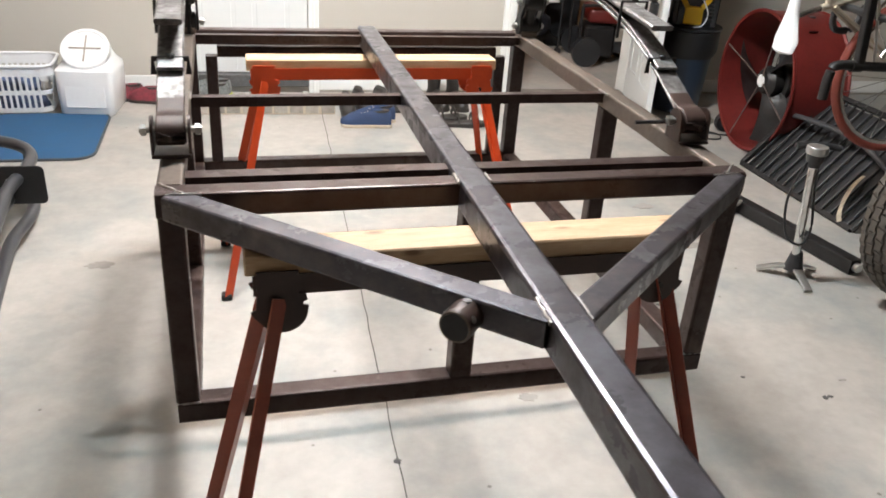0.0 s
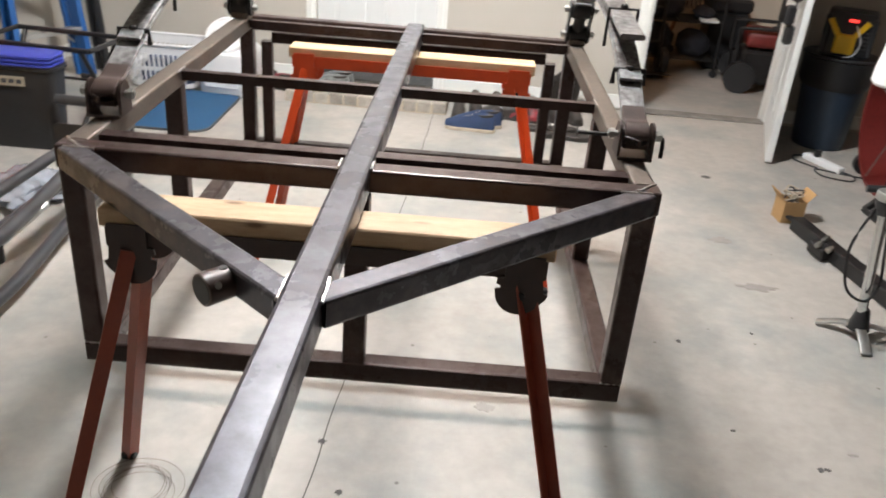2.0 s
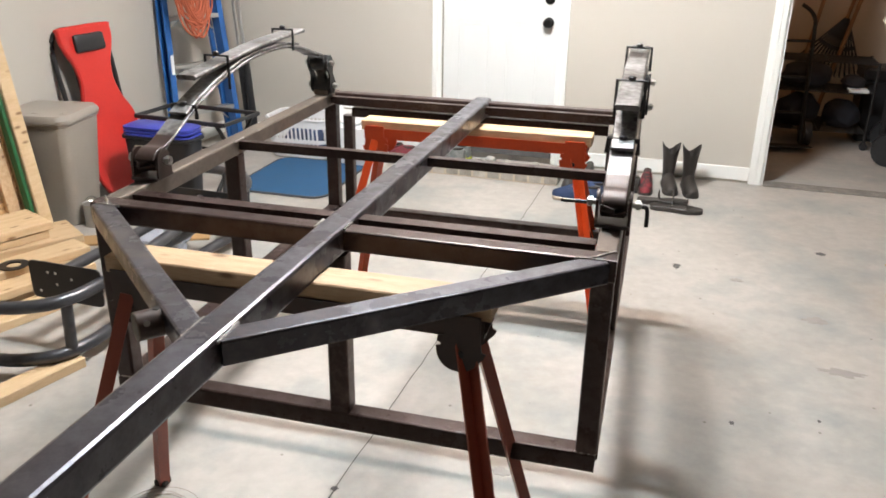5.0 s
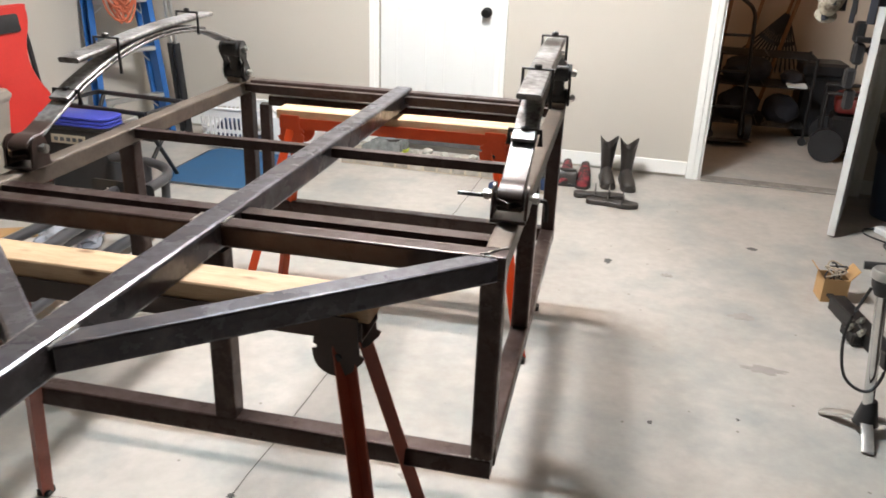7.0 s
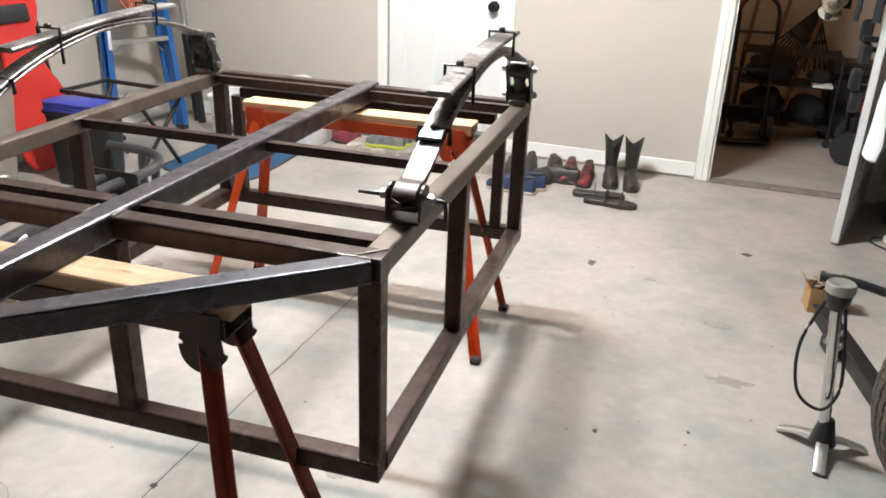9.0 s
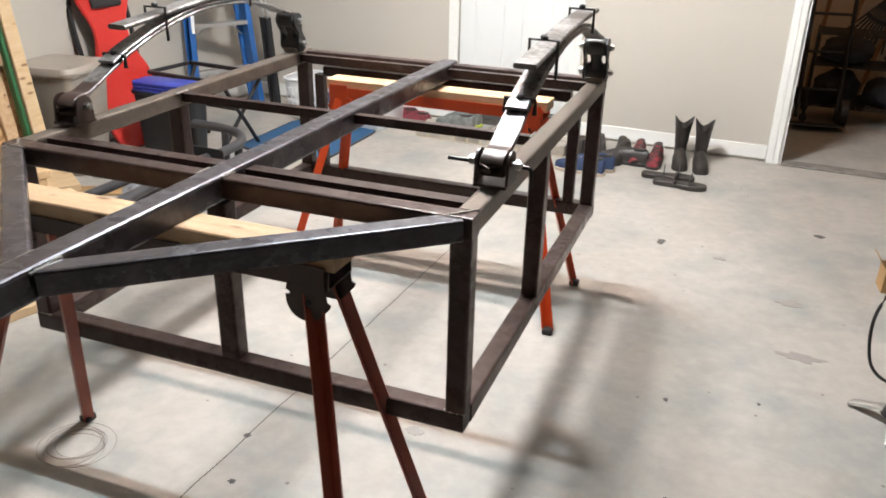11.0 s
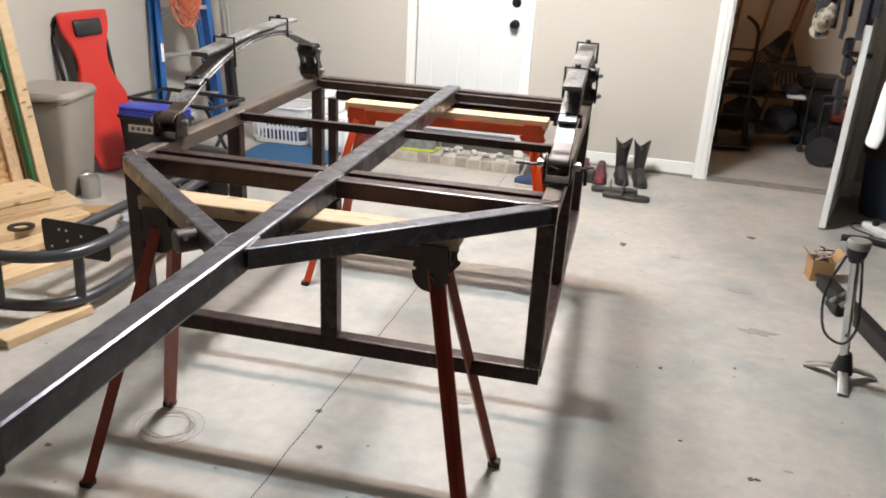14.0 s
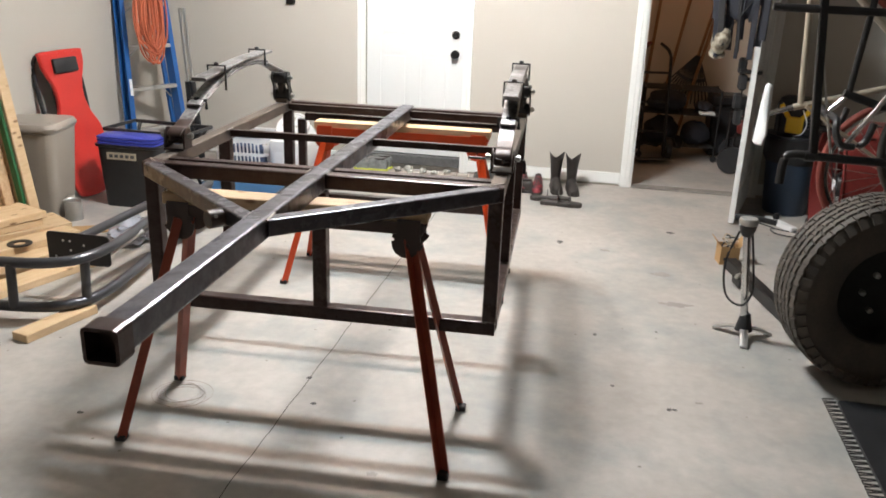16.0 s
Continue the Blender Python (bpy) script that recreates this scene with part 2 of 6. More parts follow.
def sweep(profile, path, up=(0, 0, 1), closed=False, caps=True, bm=None, scales=None):
    """Skins a profile along a path; its first axis goes sideways, its second along up."""
    path = [Vector(p) for p in path]
    up = Vector(up)
    rings = []
    n = len(path)
    for i, p in enumerate(path):
        if closed:
            d = path[(i + 1) % n] - path[i - 1]
        else:
            d = path[min(i + 1, n - 1)] - path[max(i - 1, 0)]
        d.normalize()
        u = up if abs(d.dot(up)) < 0.97 else (Vector((1, 0, 0)) if abs(d.x) < 0.9 else Vector((0, 1, 0)))
        s = d.cross(u).normalized()
        w = s.cross(d).normalized()
        k = scales[i] if scales else 1
        rings.append([p + s * (a * k) + w * (b * k) for a, b in profile])
    return ring_skin(rings, closed, caps, bm)


def beam(p0, p1, w, h, r=0.006, up=(0, 0, 1), bm=None):
    return sweep(rounded(w, h, r), [p0, p1], up, bm=bm)


def hollow(p0, p1, w, h, wall=0.005, r=0.008, depth=0.12, up=(0, 0, 1)):
    """A square tube whose first end is open."""
    p0, p1 = Vector(p0), Vector(p1)
    d = (p1 - p0).normalized()
    s = d.cross(Vector(up)).normalized()
    u = s.cross(d).normalized()

    def ring(p, k):
        return [p + s * a + u * b for a, b in rounded(w - 2 * k, h - 2 * k, max(0.002, r - k))]
    return ring_skin([ring(p0 + d * depth, wall), ring(p0, wall), ring(p0, 0), ring(p1, 0)])


def lathe(profile, n=24, bm=None, m=None, close=False):
    one = bmesh.new()
    rings = [[one.verts.new((r * math.cos(2 * math.pi * k / n), r * math.sin(2 * math.pi * k / n), z)) for k in range(n)] for r, z in profile]
    pairs = list(zip(rings, rings[1:])) + ([(rings[-1], rings[0])] if close else [])
    for a, b in pairs:
        for i in range(n):
            j = (i + 1) % n
            one.faces.new((a[i], a[j], b[j], b[i]))
    if not close:
        one.faces.new(rings[0][::-1])
        one.faces.new(rings[-1])
    if m:
        bmesh.ops.transform(one, matrix=m, verts=one.verts)
    return join(bm, one)


def rod(p0, p1, r, n=12, bm=None):
    return sweep(circle(r, n), [p0, p1], bm=bm)


def slab(outline, h, bm=None, m=None, bevel=0.0):
    """An outline in x and y, raised by h from z = 0."""
    one = bmesh.new()
    vs = [one.verts.new((x, y, 0)) for x, y in outline]
    f = one.faces.new(vs)
    got = bmesh.ops.extrude_face_region(one, geom=[f])
    bmesh.ops.translate(one, vec=(0, 0, h), verts=[g for g in got["geom"] if isinstance(g, bmesh.types.BMVert)])
    if bevel:
        bmesh.ops.bevel(one, geom=one.edges[:], offset=bevel, segments=1, affect="EDGES")
    if m:
        bmesh.ops.transform(one, matrix=m, verts=one.verts)
    return join(bm, one)


def smooth_path(pts, steps=6, closed=False):
    """A Catmull-Rom line through the points."""
    P = [Vector(p) for p in pts]
    n = len(P)
    out = []
    for i in range(n if closed else n - 1):
        a, b, c, d = (P[(i + k) % n] if closed else P[min(max(i + k, 0), n - 1)] for k in (-1, 0, 1, 2))
        for s in range(steps):
            t = s / steps
            out.append(0.5 * (2 * b + (c - a) * t + (2 * a - 5 * b + 4 * c - d) * t * t + (3 * b - a - 3 * c + d) * t ** 3))
    if not closed:
        out.append(P[-1])
    return out


def arc(centre, r, a0, a1, n, plane="xz"):
    c = Vector(centre)
    out = []
    for k in range(n + 1):
        a = radians(a0 + (a1 - a0) * k / n)
        u, v = r * math.cos(a), r * math.sin(a)
        out.append(c + {"xz": V(u, 0, v), "xy": V(u, v, 0), "yz": V(0, u, v)}[plane])
    return out


# ---- the garage ----
LEFT, RIGHT, BACK, FRONT, CEIL = -2.58, 4.3, 5.2, -3.2, 2.98


def setting(name, bm, material, label):
    return tagged(part(name, bm, material), label, kind="structure")


floor = setting("floor", box((7.2, 11.0, 0.12), (0.9, 2.3, -0.06)), CONCRETE, "stained pale concrete garage floor slab")
setting("ceiling", box((7.2, 11.0, 0.1), (0.9, 2.3, CEIL + 0.05)), CEILDIM, "plain unseen garage ceiling, greyed to cut bounced light")
setting("wall_west", box((0.12, 8.6, CEIL), (LEFT - 0.06, 1.0, CEIL / 2)), WALLPAINT, "beige painted side wall of the garage")
# these two unseen walls close the room, coloured dark to weaken the bounce
setting("wall_east", box((0.12, 8.6, CEIL), (RIGHT + 0.06, 1.0, CEIL / 2)), DIMWALL, "plain unseen side wall of the garage, dull brown to cut bounced light")
setting("wall_south", box((7.2, 0.12, CEIL), (0.9, FRONT - 0.06, CEIL / 2)), DIMWALL, "plain unseen front wall of the garage, dull brown to cut bounced light")
DL, DR, DTOP = -0.885, -0.115, 2.04
OL, OR_, OTOP = 1.205, 2.05, 2.05
bm = box((DL - LEFT + 0.12, 0.12, CEIL), ((DL + LEFT - 0.12) / 2, BACK + 0.06, CEIL / 2))
box((DR - DL, 0.12, CEIL - DTOP), ((DL + DR) / 2, BACK + 0.06, (CEIL + DTOP) / 2), bm=bm)
box((OL - DR, 0.12, CEIL), ((OL + DR) / 2, BACK + 0.06, CEIL / 2), bm=bm)
box((OR_ - OL, 0.12, CEIL - OTOP), ((OL + OR_) / 2, BACK + 0.06, (CEIL + OTOP) / 2), bm=bm)
box((RIGHT + 0.12 - OR_, 0.12, CEIL), ((RIGHT + 0.12 + OR_) / 2, BACK + 0.06, CEIL / 2), bm=bm)
setting("wall_north", bm, WALLPAINT, "beige painted back wall with two door openings")

# ---- doors, trim, closet ----
DOORPAINT = shade("white_door_paint", (0.70, 0.71, 0.70), (0.67, 0.68, 0.67), 0.38, 0.0, 4, 120, 0.03)
BLACKMETAL = shade("oil_rubbed_black", (0.02, 0.018, 0.017), (0.01, 0.01, 0.01), 0.35, 0.6, 20, 90, 0.03)
CLOSETPAINT = shade("closet_wall_paint", (0.58, 0.50, 0.40), (0.54, 0.46, 0.37), 0.8, 0.0, 2, 120, 0.1)
GREYVINYL = shade("grey_threshold", (0.14, 0.14, 0.14), (0.08, 0.08, 0.08), 0.5, 0.3, 20, 80, 0.1)


def panel_door(name, w, h, m, label):
    """Six raised panels; hinge edge at x = 0, face towards -y, foot at z = 0."""
    ob = thing(name, m, label, "door", kind="structure")
    t = 0.035
    part("core", box((w, t - 0.012, h), (w / 2, t / 2, h / 2), 0.001), DOORPAINT, ob)
    st, mid = 0.11, 0.10
    pw = (w - 2 * st - mid) / 2
    rows = ((0.20, 0.78), (0.90, 1.52), (1.64, h - 0.12))
    rails = [(0, 0.20), (0.78, 0.90), (1.52, 1.64), (h - 0.12, h)]
    for f in (0, 1):
        y = 0.003 if f == 0 else t - 0.003
        for x0, x1 in ((0, st), (st + pw, st + pw + mid), (w - st, w)):
            part("stile", box((x1 - x0, 0.006, h), ((x0 + x1) / 2, y, h / 2), 0.0015), DOORPAINT, ob)
        for x0 in (st, st + pw + mid):
            for z0, z1 in rails:
                part("rail", box((pw, 0.006, z1 - z0), (x0 + pw / 2, y, (z0 + z1) / 2), 0.0015), DOORPAINT, ob)
            for z0, z1 in rows:
                part("panel", box((pw - 0.05, 0.007, z1 - z0 - 0.05), (x0 + pw / 2, y + (0.002 if f == 0 else -0.002), (z0 + z1) / 2), 0.003), DOORPAINT, ob)
    return ob


FOOT = 0.125
door_1 = panel_door("door_1", DR - DL - 0.01, DTOP - FOOT - 0.006, pose(DL + 0.005, BACK + 0.012, FOOT), "closed white six-panel door with black knob and deadbolt")
ky = -0.001
knob = part("knob", lathe([(0.032, 0), (0.032, 0.006), (0.012, 0.012), (0.012, 0.03), (0.026, 0.038), (0.029, 0.052), (0.022, 0.064), (0.004, 0.067)], 20, m=pose(DR - DL - 0.073, ky, 0.914 - FOOT, 90, 0, 0)), BLACKMETAL, door_1, "round black door knob", True)
dead = part("deadbolt", lathe([(0.031, 0), (0.031, 0.008), (0.022, 0.018), (0.004, 0.019)], 20, m=pose(DR - DL - 0.073, ky, 1.056 - FOOT, 90, 0, 0)), BLACKMETAL, door_1, "black deadbolt rosette", True)
part("thumb_turn", box((0.008, 0.016, 0.03), (DR - DL - 0.073, ky - 0.026, 1.056 - FOOT), 0.003), BLACKMETAL, dead)
setting("threshold", box((DR - DL, 0.14, 0.075), ((DL + DR) / 2, BACK + 0.03, FOOT - 0.042), 0.004), GREYVINYL, "dark grey door threshold strip")
setting("door_plinth", box((DR - DL, 0.12, 0.05), ((DL + DR) / 2, BACK + 0.06, 0.025)), CONCRETE, "concrete plinth under the door threshold")


def casing(name, x0, x1, z0, z1):
    ob = setting(name, box((x1 - x0, 0.018, z1 - z0), ((x0 + x1) / 2, BACK - 0.009, (z0 + z1) / 2), 0.003), WHITEPAINT, "white painted door casing")
    part("bead", box((0.012, 0.007, z1 - z0 - 0.01) if z1 - z0 > x1 - x0 else (x1 - x0 - 0.01, 0.007, 0.012), ((x0 + x1) / 2, BACK - 0.020, (z0 + z1) / 2), 0.002), WHITEPAINT, ob)
    return ob


casing("trim_door_left", DL - 0.065, DL, 0, DTOP)
casing("trim_door_right", DR, DR + 0.065, 0, DTOP)
casing("trim_door_top", DL - 0.065, DR + 0.065, DTOP, DTOP + 0.065)
casing("trim_closet_left", OL - 0.075, OL, 0, OTOP)
casing("trim_closet_right", OR_, OR_ + 0.075, 0, OTOP)
casing("trim_closet_top", OL - 0.075, OR_ + 0.075, OTOP, OTOP + 0.075)
setting("jamb_left", box((0.015, 0.13, OTOP), (OL + 0.0075, BACK + 0.068, OTOP / 2)), WHITEPAINT, "white painted closet door jamb")
setting("jamb_right", box((0.015, 0.13, OTOP), (OR_ - 0.0075, BACK + 0.068, OTOP / 2)), WHITEPAINT, "white painted closet door jamb")


def baseboard(x0, x1):
    bm = box((x1 - x0, 0.014, 0.085), ((x0 + x1) / 2, BACK - 0.007, 0.061), 0.003)
    setting("baseboard", bm, WHITEPAINT, "white painted baseboard along the back wall")


baseboard(LEFT, DL - 0.066)
baseboard(DR + 0.066, OL - 0.076)
baseboard(OR_ + 0.076, RIGHT)
setting("baseboard_west", box((0.014, 8.3, 0.085), (LEFT + 0.007, 1.0, 0.061), 0.003), WHITEPAINT, "white painted baseboard along the side wall")

door_2 = panel_door("door_2", 0.80, OTOP - 0.02, pose(OR_ - 0.018, BACK - 0.02, 0.012, 0, 0, 255.6) , "white six-panel closet door standing wide open")
part("door_knob", lathe([(0.03, 0), (0.012, 0.012), (0.012, 0.03), (0.027, 0.04), (0.025, 0.06), (0.004, 0.064)], 18, m=pose(0.70, -0.002, 0.92, 90, 0, 0)), BLACKMETAL, door_2, "round black door knob", True)

# closet behind the opening
setting("closet_wall_west", box((0.1, 1.78, CEIL), (0.95, 6.21, CEIL / 2)), CLOSETPAINT, "beige closet side wall")
setting("closet_wall_east", box((0.1, 1.78, CEIL), (3.0, 6.21, CEIL / 2)), CLOSETPAINT, "beige closet side wall")
setting("closet_wall_back", box((2.15, 0.1, CEIL), (1.975, 7.15, CEIL / 2)), CLOSETPAINT, "beige closet back wall")
setting("sill_strip", box((OR_ - OL - 0.03, 0.10, 0.012), ((OL + OR_) / 2, BACK + 0.02, 0.006), 0.004), SLABEDGE, "worn grey slab edge under the closet opening")

# lamps on the ceiling
for y, glow in TUBES:
    lamp_ob = thing("tube_light", pose(-0.03, y, CEIL), "white ceiling batten with one bare lit fluorescent tube", "tube light", "ceiling tubes")
    part("batten", box((0.66, 0.15, 0.045), (0, 0, -0.0235), 0.004), WHITEPAINT, lamp_ob)
    part("tube", rod((-0.31, 0, -0.095), (0.31, 0, -0.095), 0.019, 16), glow, lamp_ob, "bare glowing tube", True)
    for s in (-1, 1):
        part("socket", box((0.02, 0.03, 0.075), (s * 0.322, 0, -0.078), 0.003), WHITEPAINT, lamp_ob)

# floor joint, a hairline that wanders a little
rnd = random.Random(11)
pts = [V(-0.060 + rnd.uniform(-0.003, 0.003), -3.0 + i * 0.08, 0) for i in range(103)]
bm = bmesh.new()
for a, b in zip(pts, pts[1:]):
    w = 0.0018
    bm.faces.new([bm.verts.new(p) for p in (a + V(-w, 0, 0.0012), a + V(w, 0, 0.0012), b + V(w, 0, 0.0012), b + V(-w, 0, 0.0012))])
setting("floor_joint", bm, JOINT, "thin dark shrinkage crack across the slab")


def stain(x, y, rx, ry, seed, dark):
    r = random.Random(seed)
    n = 22
    k = [r.uniform(0.6, 1.15) for _ in range(n)]
    out = [(x + rx * k[i] * math.cos(2 * math.pi * i / n), y + ry * k[i] * math.sin(2 * math.pi * i / n)) for i in range(n)]
    m = shade("floor_stain_%s" % ("dark" if dark else "grey"), (0.10, 0.095, 0.09) if dark else (0.34, 0.315, 0.285), (0.07, 0.065, 0.06) if dark else (0.26, 0.24, 0.215), 0.7, 0, 12, 60, 0.1)
    out = [(p.x, p.y) for p in smooth_path([(a, b, 0) for a, b in out], 3, True)]
    setting("floor_stain", slab(out, 0.0012), m, "small dried stain on the concrete")


for i, (x, y, rx, ry, d) in enumerate(((1.448, 4.093, 0.025, 0.02, 1), (1.405, 2.88, 0.085, 0.03, 0), (1.311, 1.817, 0.012, 0.010, 1), (1.428, 1.897, 0.016, 0.006, 0), (1.294, 2.519, 0.007, 0.007, 1), (1.02, 2.415, 0.008, 0.012, 1), (0.37, 1.93, 0.03, 0.022, 0), (0.02, 1.52, 0.012, 0.01, 1), (-0.063, 1.70, 0.012, 0.012, 1), (1.05, 3.62, 0.03, 0.02, 0), (1.355, 3.30, 0.05, 0.035, 0), (0.78, 3.7, 0.02, 0.03, 1), (-0.75, 1.25, 0.013, 0.01, 1), (0.95, 1.05, 0.02, 0.035, 0), (1.1, 1.95, 0.008, 0.006, 1), (1.33, 1.82, 0.010, 0.007, 1), (-1.0, 2.9, 0.06, 0.03, 0), (0.35, 1.15, 0.02, 0.012, 0))):
    stain(x, y, rx, ry, i, d)
tagged(part("switch_box", box((0.07, 0.03, 0.115), (-1.485, BACK - 0.016, 1.285), 0.006), BLACKMETAL), "small black wall-mounted box", "wall box")

# ---- the upside-down trailer frame ----
T = 0.0508
HW, LEN, DEPTH = 0.625, 1.49, 0.531
TRAILER = pose(0.047, 1.531, 0.866, 0.0, 0.15, 3.0)


def trailer():
    top = thing("trailer_frame", TRAILER, "upside-down welded square-tube steel trailer frame on sawhorses", "trailer frame")
    h = T / 2
    # top rectangle
    part("front_beam", beam((-HW, h, -h), (-0.005, h, -h), T, T), STEEL, top)
    part("front_beam", beam((0.015, h, -h), (HW, h, -h), T, T), STEEL, top)
    part("rear_beam", beam((-HW + T, LEN - h, -h - 0.004), (-0.005, LEN - h, -h - 0.004), T, T), STEEL, top)
    part("rear_beam", beam((0.015, LEN - h, -h - 0.004), (HW - T, LEN - h, -h - 0.004), T, T), STEEL, top)
    for s in (-1, 1):
        part("side_rail", beam((s * (HW - h), T, -h), (s * (HW - h), LEN, -h), T - 0.001, T - 0.002), RUSTY, top, "brown rust-stained side rail")
        # cage posts and lower rails
        for y in (h, 0.655, LEN - h):
            part("post", beam((s * (HW - h), y, -T), (s * (HW - h), y, -DEPTH + T), T - 0.002, T - 0.002, up=(0, 1, 0)), STEEL, top)
        part("lower_side_rail", beam((s * (HW - h), T, -DEPTH + h), (s * (HW - h), LEN - T, -DEPTH + h), T, T), STEEL, top)
        # inner posts of the rear opening
        part("gate_post", beam((s * (HW - 0.098), LEN - h, -T - 0.045), (s * (HW - 0.098), LEN - h, -DEPTH + T), 0.040, 0.040, up=(0, 1, 0)), STEEL, top)
    part("gate_header", beam((-HW + 0.118, LEN - h, -T - 0.030), (HW - 0.118, LEN - h, -T - 0.030), 0.038, 0.038), STEEL, top)
    part("lower_front_rail", beam((-HW + 0.004, h, -DEPTH + h), (HW - 0.004, h, -DEPTH + h), T, T), STEEL, top)
    part("lower_rear_rail", beam((-HW, LEN - h, -DEPTH + h), (HW, LEN - h, -DEPTH + h), T, T), STEEL, top)
    part("centre_post", beam((0.0, h, -T - 0.014), (0.0, h, -DEPTH + T), T, T - 0.002, up=(0, 1, 0)), STEEL, top)
    # tongue
    turn = pose(-0.0065, 0, 0, 0, 0, -1.0)
    tw = 0.0635
    z = -tw / 2 + 0.006
    tongue = part("tongue", beam(turn @ V(0.0, -1.241, z), turn @ V(0.0, LEN, z), tw, tw, 0.008), BLUESTEEL, top, "dark mill-scale tongue tube with bright worn edges")
    part("collar", hollow(turn @ V(0.0, -1.288, z), turn @ V(0.0, -1.236, z), 0.076, 0.076, 0.008, 0.01, 0.045), STEEL, tongue, "thick square receiver collar")
    # diagonals
    for s in (-1, 1):
        p0 = V(s * (HW - 0.030), 0.004, -h + 0.001)
        p1 = V(s * 0.022 - 0.0155, -0.512, -h + 0.001)
        part("diagonal_brace", beam(p0, p1, T, T - 0.001), BLUESTEEL, top)
    # jack mount stub on the left diagonal
    d = V(-0.118, -0.412, -0.030)
    n = V(-0.66, -0.75, 0).normalized()
    stub = part("jack_mount", sweep(circle(0.027, 20), [d, d + n * 0.088]), BROWN_SHADED_STEEL, top, "short drilled round tube jack mount", True)
    part("bore", rod(d + n * 0.0895, d + n * 0.0905, 0.0228, 18), BLACKIRON, stub)
    part("rim", sweep(circle(0.0022, 6), [d + n * 0.088 + V(0, 0, 1) * (0.0245 * math.sin(a)) + n.cross(V(0, 0, 1)) * (0.0245 * math.cos(a)) for a in [2 * math.pi * k / 24 for k in range(24)]], up=n, closed=True), RUSTY, stub, "worn brown tube rim", True)
    part("pin_hole", rod(d + n * 0.05 + V(0, 0, 0.0255), d + n * 0.05 + V(0, 0, 0.0278), 0.007, 10), BLACKIRON, stub)
    e = n.cross(V(0, 0, 1))
    for k, a in ((0.074, 35), (0.074, 150)):
        o = e * math.cos(radians(a)) + V(0, 0, 1) * math.sin(radians(a))
        part("pin_hole", rod(d + n * k + o * 0.0255, d + n * k + o * 0.0278, 0.006, 10), BRIGHT, stub)

    # angle-iron cross members
    def angle(y, x0, x1, dz=0.0, leg=0.038):
        prof = [(0, 0), (leg, 0), (leg, -0.004), (0.004, -0.004), (0.004, -leg), (0, -leg)]
        return sweep(prof, [(x1, y, dz), (x0, y, dz)])
    for y, dz in ((0.095, -0.006), (0.645, -0.006), (LEN - 0.10, -0.010)):
        part("angle_crossbar", angle(y, -HW + T + 0.001, -0.005, dz, 0.026 if y > 0.5 else 0.038), STEEL, top)
        part("angle_crossbar", angle(y, 0.015, HW - T - 0.001, dz, 0.026 if y > 0.5 else 0.038), STEEL, top)
    # weld beads
    rnd = random.Random(4)

    def bead(a, b, r=0.0045):
        a, b = Vector(a), Vector(b)
        k = max(3, int((b - a).length / 0.005))
        pts = [a.lerp(b, i / k) + V(rnd.uniform(-1, 1), rnd.uniform(-1, 1), rnd.uniform(-0.3, 0.6)) * 0.0012 for i in range(k + 1)]
        part("weld_bead", sweep(circle(r, 6), pts, scales=[rnd.uniform(0.7, 1.2) for _ in pts]), BRIGHT, top, "bright silvery weld bead", True)
    for s in (-1, 1):
        bead((s * 0.034 - 0.006, 0.002, 0.001), (s * 0.034 - 0.006, T - 0.002, 0.001), 0.0035)
        bead((s * 0.033 - 0.0157, -0.535, -0.002), (s * 0.033 - 0.0145, -0.465, 0.001), 0.0035)
        bead((s * (HW - T), 0.002, 0.0005), (s * (HW - T * 0.1), T, 0.0005), 0.003)
        bead((s * (HW - T), 0.62, -0.003), (s * (HW - T), 0.68, -0.003), 0.003)
        bead((s * (HW - 0.085), -0.005, 0.0), (s * (HW - 0.02), -0.004, 0.0), 0.003)
        bead((s * (HW - T), 0.003, -DEPTH + T), (s * (HW - 0.002), 0.003, -DEPTH + T), 0.003)
    return top


trailer()


def leaf(pts, w, t):
    return sweep(rounded(w, t, t * 0.3, 1), pts)


